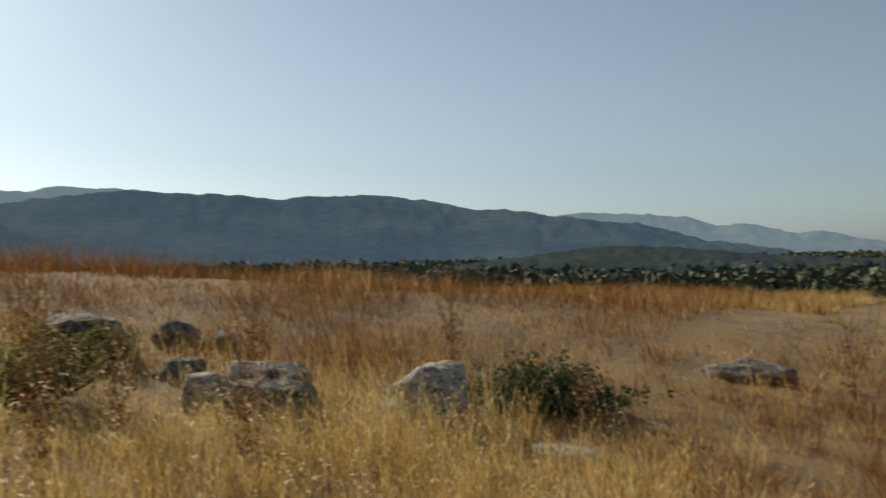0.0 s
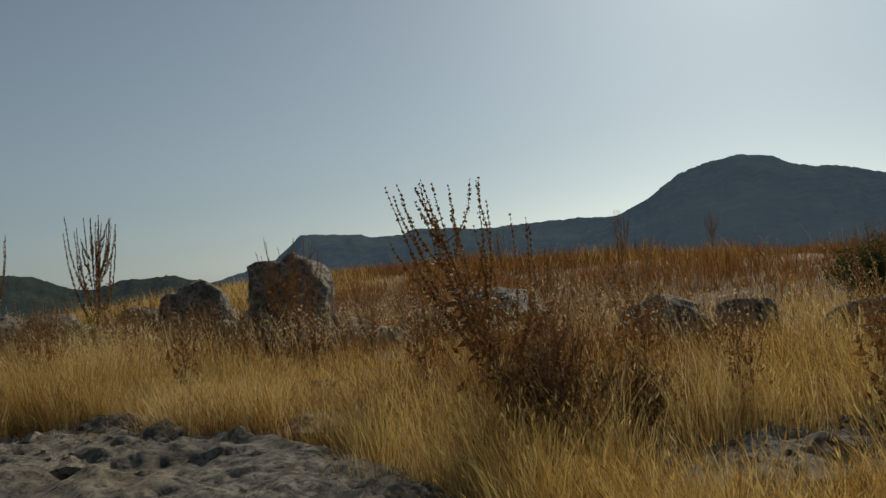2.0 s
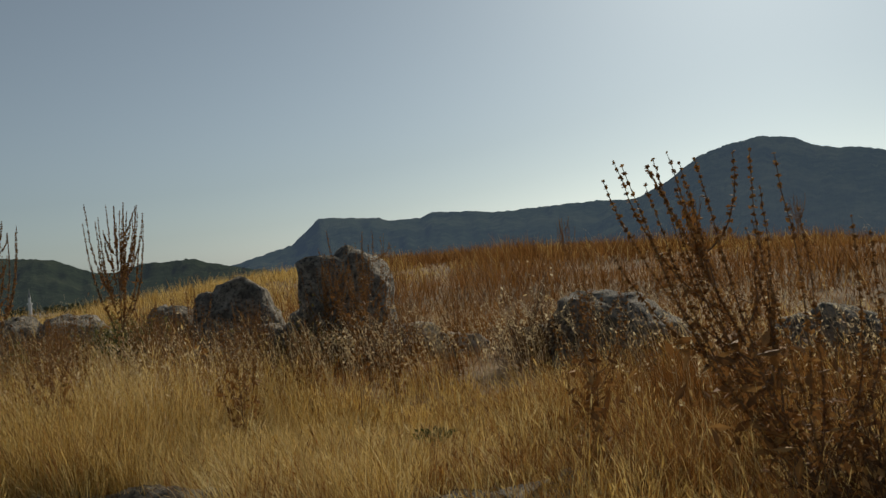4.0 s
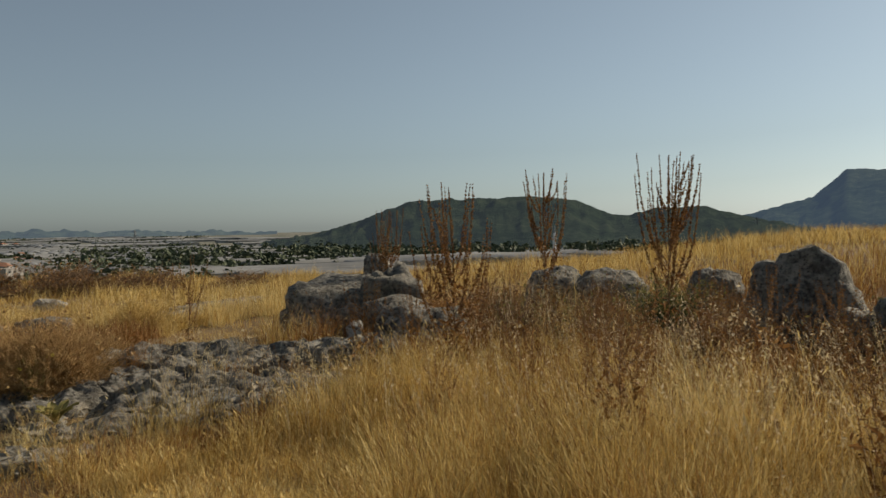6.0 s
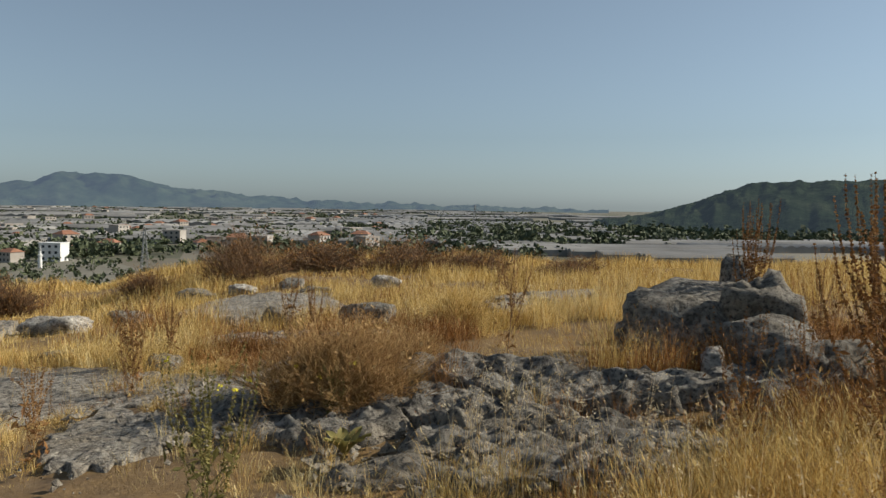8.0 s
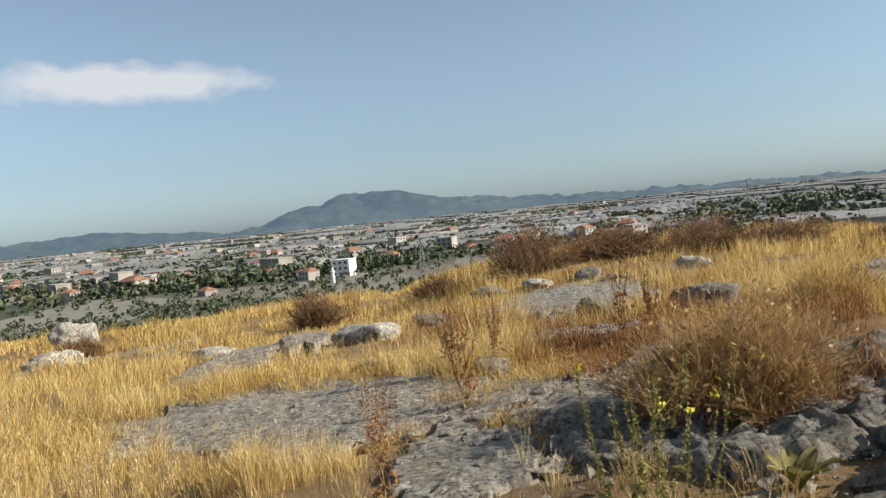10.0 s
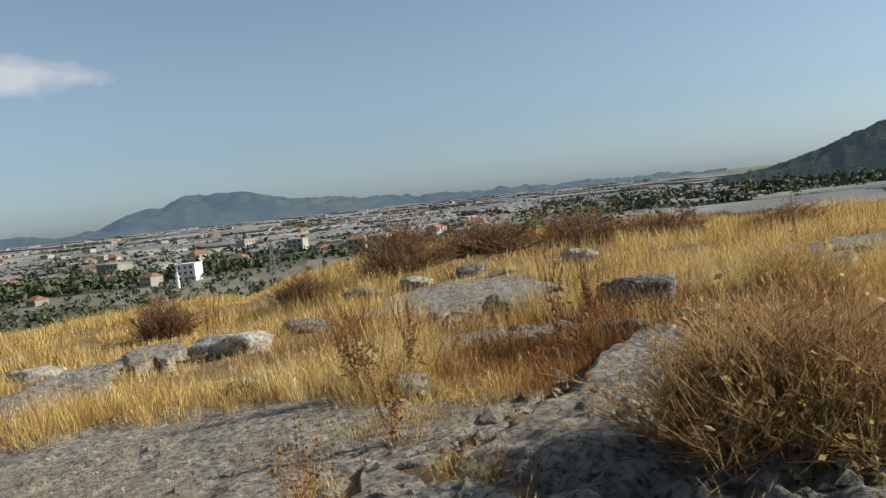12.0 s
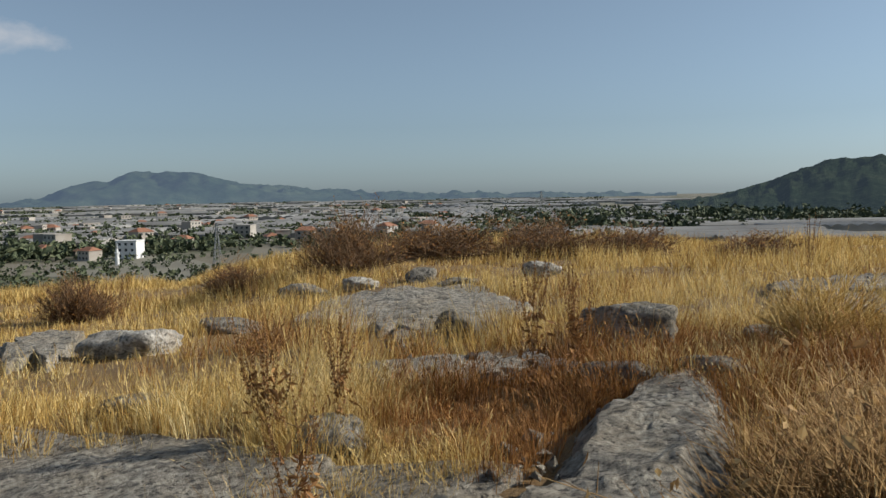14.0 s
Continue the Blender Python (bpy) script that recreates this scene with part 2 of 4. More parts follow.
CREST_Z = [-1.2, -0.8, -0.7, -0.7, 0.1, 0.6, 1.15, 1.15, 0.95, 0, -0.55, -0.45, -0.4, -0.9, -1.6, -1.7, -1.8, -1.6, -1.2]


def height(x, y):
    """The hilltop's ground level at a place of the plan, and the fall to the plain round it."""
    x, y = np.asarray(x, float), np.asarray(y, float)
    n = -0.180 + 0.042 * x + 0.063 * y
    for a, b, h in MOUNDS:
        n = n + h * np.exp(-((x - a) ** 2 + (y - b) ** 2) / 40.5)
    dx, dy = x - CX, y - CY
    r, yaw = np.hypot(dx, dy), np.degrees(np.arctan2(-dx, dy))
    zc = np.interp(yaw, CREST_YAW, CREST_Z)
    s = np.clip((r - 14) / 16, 0, 1)
    s = s * s * (3 - 2 * s)
    n = n * (1 - s) + zc * s
    return n - np.where(r > 32, np.minimum((r - 32) * 0.28 * np.clip((r - 32) / 25, 0, 1), -PLAIN - 1 + zc), 0)


def bumpy(x, y):
    """Ground level with its small unevenness."""
    return height(x, y) + 0.035 * fbm(np.asarray(x) * 1.1, np.asarray(y) * 1.1, 3)


def build_ground():
    radii = np.concatenate([np.arange(0.15, 16, 0.16), 16 * 1.045 ** np.arange(0, 60), np.geomspace(240, 4950, 34)])
    turns = np.linspace(0, 2 * np.pi, 361)[:-1]
    rr, aa = np.meshgrid(radii, turns, indexing="ij")
    x, y = CX + rr * np.cos(aa), CY + rr * np.sin(aa)
    z = bumpy(x, y)
    k, n = len(radii), len(turns)
    verts = np.concatenate([np.stack([x, y, z], -1).reshape(-1, 3), [[CX, CY, float(bumpy(CX, CY))]]])
    i, j = np.meshgrid(np.arange(k - 1), np.arange(n), indexing="ij")
    i, j = i.ravel(), j.ravel()
    j2 = (j + 1) % n
    quads = np.stack([i * n + j, (i + 1) * n + j, (i + 1) * n + j2, i * n + j2], -1)
    jj = np.arange(n)
    fan = np.stack([np.full(n, k * n), jj, (jj + 1) % n], -1)
    ground = mesh_object("ground", verts, [quads, fan], EARTH)
    tagged(ground, "dry stony hilltop earth falling to a patchwork plain", "ground", kind="structure")


build_ground()


# ---- distance: wooded hills round the plain ----
def hill(name, label, profile, far, deep, material, seed):
    """A wooded ridge: its crest stands at the given headings and elevations, its foot spreads towards and away from the hilltop."""
    yaws = np.array([p[0] for p in profile], float)
    els = np.array([p[1] for p in profile], float)
    order = np.argsort(yaws)
    a = np.linspace(yaws.min(), yaws.max(), 260)
    top = far * np.tan(np.radians(np.interp(a, yaws[order], els[order]))) + 1.5
    steps = np.concatenate([np.linspace(-1, 0, 22), np.linspace(0, 1, 10)[1:]])
    s, aa = np.meshgrid(steps, a, indexing="ij")
    r = far + s * deep + 0.02 * far * hash_noise(aa * 0.3, s * 2, seed)
    shape = np.where(s < 0, (1 + s) ** 0.8, (1 - s) ** 0.8)
    z = PLAIN - 2 + (top[None] - PLAIN + 2) * shape
    x, y = CX - r * np.sin(np.radians(aa)), CY + r * np.cos(np.radians(aa))
    rough = np.clip(shape * 1.3, 0, 1) * np.where(s == 0, 0.25, 1.0)
    z = z + rough * far * (0.0035 * fbm(aa * 1.6, s * 5, seed + 4, 5)) + far * 0.00055 * fbm(aa * 14, s * 30, seed + 8, 3)
    k, n = s.shape
    i, j = np.meshgrid(np.arange(k - 1), np.arange(n - 1), indexing="ij")
    i, j = i.ravel(), j.ravel()
    quads = np.stack([i * n + j, (i + 1) * n + j, (i + 1) * n + j + 1, i * n + j + 1], -1)
    ob = mesh_object(name, np.stack([x, y, z], -1).reshape(-1, 3), quads, material)
    return tagged(ob, label, "hill", kind="structure")


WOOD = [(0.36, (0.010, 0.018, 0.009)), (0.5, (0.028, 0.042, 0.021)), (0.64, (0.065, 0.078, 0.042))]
# last two values: colour and strength of the haze painted in as emission
NEAR_HILL = haze_glow_material("near_hill_woods_haze_glow", WOOD, 0.07, (0.30, 0.40, 0.52), 0.07)
# bluff, peak and long ridge: same woods, blue haze put in as glow
MID_HILL = haze_glow_material("mid_hill_woods_haze_glow", WOOD, 0.03, (0.19, 0.29, 0.47), 0.20)
GREY_HILL = haze_glow_material("grey_hill_woods_haze_glow", WOOD, 0.012, (0.38, 0.52, 0.66), 0.32)
FAR_HILL = haze_glow_material("far_hill_woods_haze_glow", WOOD, 0.012, (0.30, 0.40, 0.56), 0.23)
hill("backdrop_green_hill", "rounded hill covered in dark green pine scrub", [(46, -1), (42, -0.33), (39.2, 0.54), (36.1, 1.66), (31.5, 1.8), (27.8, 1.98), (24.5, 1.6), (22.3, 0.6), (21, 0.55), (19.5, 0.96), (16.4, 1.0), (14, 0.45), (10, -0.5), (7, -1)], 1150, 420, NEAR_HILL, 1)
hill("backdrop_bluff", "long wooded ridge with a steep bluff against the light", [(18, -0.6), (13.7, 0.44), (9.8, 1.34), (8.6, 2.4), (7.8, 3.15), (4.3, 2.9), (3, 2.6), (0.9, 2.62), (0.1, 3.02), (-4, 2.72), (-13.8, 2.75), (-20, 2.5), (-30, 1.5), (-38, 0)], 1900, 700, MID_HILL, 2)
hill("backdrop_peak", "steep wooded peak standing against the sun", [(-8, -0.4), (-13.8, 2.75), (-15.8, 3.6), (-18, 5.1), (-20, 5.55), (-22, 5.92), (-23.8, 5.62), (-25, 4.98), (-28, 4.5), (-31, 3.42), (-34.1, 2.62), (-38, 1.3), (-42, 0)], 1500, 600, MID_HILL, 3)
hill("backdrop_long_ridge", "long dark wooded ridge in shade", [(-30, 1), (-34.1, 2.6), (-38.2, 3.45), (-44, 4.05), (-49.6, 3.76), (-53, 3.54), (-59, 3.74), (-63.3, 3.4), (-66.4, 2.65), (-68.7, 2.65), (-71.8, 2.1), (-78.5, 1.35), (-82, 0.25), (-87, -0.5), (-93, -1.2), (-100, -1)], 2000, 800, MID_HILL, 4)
hill("backdrop_hazy_ridge", "mountain ridge far away in pale blue painted haze", [(-32, 1), (-34.2, 2.8), (-35.9, 3.88), (-37.8, 3.8), (-39.5, 4.18), (-44, 4.1), (-50, 3), (-66, 2), (-72, 2.12), (-74, 2.32), (-76.7, 2.22), (-80.3, 1.92), (-82.5, 1.27), (-84.5, 1.38), (-87, 0.74), (-89.5, 0.69), (-92, 0), (-102, -0.4)], 3900, 700, GREY_HILL, 5)
hill("backdrop_far_range", "low mountain range beyond the plain in painted blue-grey haze", [(112, 0.1), (104, 0.3), (99.6, 0.53), (97, 0.73), (93.5, 0.32), (91, 0.1), (88.9, -0.17), (86.65, 0.02), (85.1, 0.64), (83.7, 1.1), (82.2, 1.14), (81.1, 1.78), (79.5, 1.68), (77.3, 1.73), (75.9, 1.33), (74.4, 0.97), (71.3, 0.68), (69.2, 0.35), (67.5, 0.4), (65.5, 0.1), (63.2, 0.14), (61.7, -0.02), (58.2, 0.06), (55.9, -0.2), (54.4, 0.04), (51.8, -0.2), (45, -0.3)], 4100, 600, FAR_HILL, 6)

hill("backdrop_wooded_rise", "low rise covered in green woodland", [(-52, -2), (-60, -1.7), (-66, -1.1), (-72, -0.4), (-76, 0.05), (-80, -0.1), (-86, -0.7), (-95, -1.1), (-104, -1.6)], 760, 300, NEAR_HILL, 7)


def polar(yaw, r):
    return CX - r * math.sin(radians(yaw)), CY + r * math.cos(radians(yaw))


# ---- stones ----
def boulder(name, x, y, w, d, h, turn, material, seed, label, square=0.6, sink=0.35, level=4, pits=0.09, group="stones of the ruined wall"):
    """A weathered block or boulder, w wide, d deep and h proud of the ground: broken facets with worn edges, cracks and pits."""
    g = np.random.default_rng(seed * 13 + 5)
    axes = np.array([[1, 0, 0], [-1, 0, 0], [0, 1, 0], [0, -1, 0], [0, 0, 1], [0, 0, -1]], float) + g.normal(0, 0.24, (6, 3))
    cuts = g.normal(0, 1, (9, 3))
    planes = np.concatenate([axes, cuts])
    planes /= np.linalg.norm(planes, axis=1, keepdims=True)
    reach = np.concatenate([g.uniform(0.9, 1.08, 6), g.uniform(0.74, 1.12, 9)])
    worn = 18 if square < 0.55 else 13
    bm = bmesh.new()
    bmesh.ops.create_icosphere(bm, subdivisions=level, radius=1.0)
    off = Vector((seed * 7.31, seed * 3.17, seed * 1.93))
    full = h * (1 + sink)
    for v in bm.verts:
        n = v.co.normalized()
        k = np.maximum(planes @ np.array(n) / reach, 0)
        q = n * float((k**worn).sum() ** (-1 / worn))
        q *= 1 + 0.17 * noise.noise(n * 1.3 + off) + 0.09 * noise.noise(n * 3.1 + off) + pits * noise.turbulence(n * 7 + off, 3, True)
        q *= 1 - 0.13 * max(0.0, 0.10 - abs(noise.noise(n * 1.7 - off * 2))) / 0.10
        q *= 1 + 0.05 * noise.noise(Vector((n.x * 0.8, n.y * 0.8, n.z * 6.0)) + off)
        v.co = Vector((q.x * w * 0.5, q.y * d * 0.5, q.z * full * 0.5))
    top = max(v.co.z for v in bm.verts)
    for v in bm.verts:
        v.co.z += h - top
    for f in bm.faces:
        f.smooth = True
    ob = part(name, bm, material, None)
    ob.matrix_basis = pose(x, y, float(height(x, y)), 0, 0, turn)
    return tagged(ob, label, "rock", group)


SLABS = []          # plan ellipses of bare rock, kept free of grass


def slab(x, y, rx, ry, turn, thick, seed, label, material=None, name="rock_slab", soft_rim=0.12, rough=1.0):
    """A bare limestone sheet that lies in the ground: broken edge, karst runnels, a step down at its rim."""
    SLABS.append((x, y, rx, ry, turn))
    rings, sides = 44, 120
    u = np.concatenate([np.linspace(0.03, 0.9, rings - 8), np.linspace(0.925, 1.0, 8)])
    a = np.linspace(0, 2 * np.pi, sides + 1)[:-1]
    uu, aa = np.meshgrid(u, a, indexing="ij")
    edge = 1 + 0.24 * hash_noise(np.cos(a) * 2 + seed, np.sin(a) * 2, seed) + 0.15 * hash_noise(np.cos(a) * 7, np.sin(a) * 7 + seed, seed + 1)
    px, py = uu * edge * rx * np.cos(aa), uu * edge * ry * np.sin(aa)
    c, s = math.cos(radians(turn)), math.sin(radians(turn))
    gx, gy = x + px * c - py * s, y + px * s + py * c
    g = height(gx, gy)
    rim = np.clip((1 - uu) / soft_rim, 0, 1) ** 0.7
    beds = fbm(gx * 0.8, gy * 0.8, seed + 2, 3) * 2.5
    steps = (np.floor(beds) + np.clip((beds - np.floor(beds)) * 5, 0, 1)) / 3
    runnel = -np.abs(fbm(gx * 1.7, gy * 1.7, seed + 3, 4)) * 0.045 - np.abs(fbm(gx * 4.1 + gy, gy * 4.4 - gx, seed + 6, 2)) * 0.02
    runnel = runnel * rough + (rough - 1) * (0.035 * hash_noise(gx * 6.5, gy * 6.5, seed + 9) + 0.02 * hash_noise(gx * 13, gy * 13, seed + 10) + 0.03)
    z = g + (thick * (1 + 0.35 * steps) + runnel + 0.06) * rim - 0.10 * (1 - rim)
    n = sides
    verts = np.concatenate([np.stack([gx - x, gy - y, z], -1).reshape(-1, 3), [[0, 0, float(height(x, y)) + thick]]])
    i, j = np.meshgrid(np.arange(rings - 1), np.arange(n), indexing="ij")
    i, j = i.ravel(), j.ravel()
    j2 = (j + 1) % n
    quads = np.stack([i * n + j, (i + 1) * n + j, (i + 1) * n + j2, i * n + j2], -1)
    jj = np.arange(n)
    ob = mesh_object(name, verts, [quads, np.stack([np.full(n, rings * n), jj, (jj + 1) % n], -1)], material or SLAB_STONE)
    ob.matrix_basis = pose(x, y, 0)
    return tagged(ob, label, "rock", "bare limestone slabs")



slab(-0.75, 2.3, 2.4, 0.95, -42, 0.04, 11, "grey weathered limestone slab flush with the dry grass", LIMESTONE, rough=1.7)
slab(-1.3, 1.0, 1.2, 0.6, -40, 0.03, 12, "rough dark limestone ledge beside the path", LIMESTONE)
slab(0.35, 3.15, 0.6, 0.3, 5, 0.02, 13, "small flat grey limestone sheet among dry grass", LIMESTONE)
slab(2.45, 1.8, 0.95, 0.45, 25, 0.02, 14, "rough grey limestone sheet strewn with straw", LIMESTONE, rough=1.7)
slab(4.1, -0.9, 1.0, 0.35, -35, 0.02, 15, "flat pale limestone sheet beside dry weeds")
slab(-7.7, 7.0, 1.75, 0.65, 20, 0.13, 16, "pitted limestone ledge with a shaded broken front", LIMESTONE, soft_rim=0.06, rough=2.2)
slab(-6.2, 5.85, 1.4, 0.85, 48, 0.03, 17, "rough grey limestone floor below a ledge", LIMESTONE, rough=2.2)
slab(-7.5, 6.1, 1.0, 0.5, 10, 0.06, 27, "rough broken limestone between two ledges", LIMESTONE, soft_rim=0.08, rough=2.2)
slab(-6.5, 8.1, 0.9, 0.55, 60, 0.12, 28, "dark pitted limestone rubble beside an outcrop", LIMESTONE, soft_rim=0.2, rough=2.2)
slab(-9.3, 3.75, 1.3, 0.55, 165, 0.02, 18, "smooth grey limestone slab beside dry grass")
slab(-6.3, 4.0, 0.4, 0.22, 30, 0.03, 19, "small flat limestone sheet under yellow grass")
slab(-18.8, 9.1, 3.5, 1.6, -20, 0.07, 20, "wide flat limestone terrace among dry grass", soft_rim=0.05)
slab(-10.75, 6.25, 2.1, 0.52, 130, 0.10, 21, "rounded limestone ridge with a shaded flank", soft_rim=0.4)
slab(-10.0, 5.1, 0.85, 0.62, 130, 0.08, 29, "worn pale limestone hump at the end of a ridge", soft_rim=0.4)
slab(-8.5, 5.0, 1.05, 0.8, 30, 0.04, 22, "pitted limestone sheet under a thorny bush", LIMESTONE, rough=2.2)
slab(-12.4, 2.9, 2.8, 1.7, 40, 0.03, 23, "broad cracked limestone slab with worn edges", soft_rim=0.05)
slab(-21.3, 4.0, 3.6, 0.55, 174, 0.10, 24, "long thin limestone ledge between strips of grass", soft_rim=0.05)
slab(-18.2, 2.6, 2.6, 0.7, 165, 0.05, 30, "long flat limestone sheet in yellow grass", soft_rim=0.05)
slab(-13.7, 6.6, 1.2, 0.6, 35, 0.03, 25, "flat limestone floor littered with stone chips")
slab(-15.9, 7.6, 1.1, 0.4, 150, 0.05, 31, "low limestone step before a terrace", soft_rim=0.06)
slab(-13.7, 12.3, 1.6, 0.8, -45, 0.06, 26, "flat pale limestone sheet in golden grass", soft_rim=0.06)
slab(-12.9, 10.8, 1.1, 0.45, -40, 0.04, 32, "grey limestone sheet sunk in golden grass")
slab(-30.5, -0.6, 3.0, 0.7, 100, 0.02, 33, "bare trodden limestone strip in yellow grass")

B = "weathered grey limestone boulder standing in dry grass"
S = "squared grey building stone lying in dry grass"
ROCKS = [
    ("boulder", -1.0, 9.95, 1.18, 1.1, 1.38, 10, LIMESTONE, "tall rounded limestone boulder overgrown with weeds", 0.55),
    ("boulder", -2.55, 10.6, 1.15, 0.95, 1.08, 30, LIMESTONE, "upright grey boulder with a flat top in weeds", 0.6),
    ("stone_block", -0.25, 10.0, 0.6, 0.5, 0.28, 15, PALE_STONE, S, 0.45),
    ("stone_block", 0.36, 9.4, 0.68, 0.5, 0.2, -10, PALE_STONE, S, 0.4),
    ("stone_block", 1.3, 9.2, 0.5, 0.4, 0.2, 20, LIMESTONE, S, 0.4),
    ("boulder", 1.6, 7.75, 0.95, 0.75, 0.52, -15, LIMESTONE, B, 0.65),
    ("boulder", -5.2, 11.9, 1.1, 0.8, 0.62, 10, LIMESTONE, B, 0.65),
    ("boulder", -3.9, 12.0, 0.65, 0.6, 0.66, 40, LIMESTONE, B, 0.6),
    ("stone_block", -2.1, 10.15, 0.48, 0.45, 0.48, 5, LIMESTONE, S, 0.45),
    ("stone_block", -1.72, 10.1, 0.5, 0.5, 0.64, 25, LIMESTONE, S, 0.45),
    ("boulder", 3.25, 6.35, 0.95, 0.7, 0.38, -20, LIMESTONE, B, 0.65),
    ("boulder", 4.25, 6.7, 0.62, 0.5, 0.26, -30, LIMESTONE, B, 0.6),
    ("stone_block", 5.05, 5.85, 0.85, 0.6, 0.27, -35, LIMESTONE, S, 0.45),
    ("boulder", 2.0, 6.75, 0.62, 0.55, 0.5, -10, LIMESTONE, B, 0.6),
    ("boulder", 8.2, 3.65, 0.72, 0.6, 0.36, -45, LIMESTONE, B, 0.6),
    ("boulder", 9.1, 3.3, 0.48, 0.4, 0.27, -45, LIMESTONE, B, 0.65),
    ("boulder", 9.45, 2.95, 0.44, 0.4, 0.18, -45, LIMESTONE, B, 0.65),
    ("stone_block", 7.2, 1.12, 0.46, 0.4, 0.32, -50, PALE_STONE, "pale grey building stone half sunk among weeds", 0.5),
    ("boulder", 7.45, 0.75, 0.78, 0.6, 0.44, -55, LIMESTONE, "dark limestone boulder shaded by its own overhang", 0.6),
    ("boulder", 7.9, 2.12, 0.4, 0.35, 0.2, -40, LIMESTONE, B, 0.6),
    ("stone_block", 8.3, -0.15, 0.7, 0.6, 0.5, -62, PALE_STONE, "squared pale stone block beside a green shrub", 0.4),
    ("stone_block", 5.78, 2.5, 0.4, 0.35, 0.26, -30, PALE_STONE, "pale wedge-shaped stone lying among weeds", 0.5),
    ("boulder", 7.0, 5.0, 0.82, 0.6, 0.4, -35, LIMESTONE, B, 0.65),
    ("boulder", 4.65, 2.0, 0.38, 0.3, 0.16, -30, LIMESTONE, B, 0.6),
    ("boulder", 12.1, -2.3, 0.85, 0.6, 0.22, -80, LIMESTONE, B, 0.65),
    ("stone_block", 8.2, -1.45, 0.55, 0.4, 0.1, -70, PALE_STONE, "thin pale stone slab on bare earth", 0.45),
    ("boulder", -7.95, 9.15, 1.55, 1.0, 0.74, 38, LIMESTONE, "broad limestone outcrop with an overhanging shaded side", 0.5),
    ("boulder", -6.85, 9.05, 1.0, 0.9, 0.5, 40, LIMESTONE, B, 0.55),
    ("boulder", -8.4, 10.6, 0.42, 0.4, 0.9, 30, LIMESTONE, "small upright limestone block behind an outcrop", 0.55),
    ("stone_block", -6.97, 8.38, 0.22, 0.2, 0.3, 20, PALE_STONE, "small pale stone standing on a ledge", 0.5),
    ("boulder", -7.35, 9.55, 0.75, 0.6, 0.86, 15, LIMESTONE, "cracked limestone lump on top of an outcrop", 0.6),
    ("boulder", -6.3, 8.75, 0.8, 0.6, 0.42, 70, LIMESTONE, "dark pitted limestone lump beside an outcrop", 0.6),
    ("boulder", -6.05, 11.8, 0.9, 0.7, 0.64, 35, LIMESTONE, B, 0.6),
    ("boulder", -18.0, 4.75, 1.05, 0.75, 0.44, 60, PALE_STONE, "white sunlit limestone boulder on a ledge", 0.5),
    ("stone_block", -19.4, 6.4, 0.85, 0.6, 0.26, 65, LIMESTONE, S, 0.4),
    ("boulder", -23.9, 9.1, 1.1, 0.8, 0.4, 65, LIMESTONE, B, 0.55),
    ("stone_block", -23.2, 10.1, 0.7, 0.5, 0.34, 60, PALE_STONE, S, 0.45),
    ("stone_block", -15.25, 7.7, 0.5, 0.45, 0.42, 55, LIMESTONE, "upright squared stone on a limestone terrace", 0.42),
    ("stone_block", -12.0, 7.15, 0.5, 0.45, 0.24, 50, LIMESTONE, S, 0.42),
    ("boulder", -13.2, 8.3, 0.85, 0.7, 0.5, 45, LIMESTONE, "dark shaded limestone block under dry grass", 0.62),
    ("boulder", -11.5, 7.6, 0.6, 0.5, 0.26, 40, LIMESTONE, B, 0.6),
    ("stone_block", -21.5, 13.4, 0.72, 0.5, 0.42, 60, PALE_STONE, "pale squared stone before russet brush", 0.4),
    ("stone_block", -12.3, 9.1, 0.4, 0.3, 0.1, 40, LIMESTONE, S, 0.45),
    ("boulder", -14.6, 4.25, 0.58, 0.45, 0.2, 70, LIMESTONE, B, 0.6),
    ("boulder", -12.25, 5.0, 0.42, 0.42, 0.3, 60, LIMESTONE, "small round limestone boulder beside a dead weed", 0.75),
    ("stone_block", -22.9, 11.3, 0.6, 0.5, 0.36, 60, LIMESTONE, S, 0.45),
    ("stone_block", -20.8, 10.9, 0.65, 0.5, 0.3, 55, LIMESTONE, S, 0.45),
    ("stone_block", -35.5, -2.6, 1.5, 1.0, 1.0, 95, PALE_STONE, "squared pale stone block on the far edge", 0.4),
    ("stone_block", -29.6, -2.2, 1.5, 0.9, 0.6, 95, PALE_STONE, "large pale stone slab in yellow grass", 0.4),
    ("stone_block", -25.8, 0.8, 1.1, 0.7, 0.34, 90, LIMESTONE, S, 0.45),
    ("boulder", -21.4, 2.1, 0.8, 0.6, 0.28, 85, PALE_STONE, B, 0.5),
]
for n, (name, x, y, w, d, h, turn, mat, label, sq) in enumerate(ROCKS):
    h *= 0.8 if x < -11 else 1.3 if x > -0.5 and y > 4 else 1.0
    sq = max(sq, 0.64 if name == "boulder" else 0.5)
    boulder(name, x, y, w, d, h, turn, mat, n + 1, label, sq, level=4 if w > 0.6 else 3)


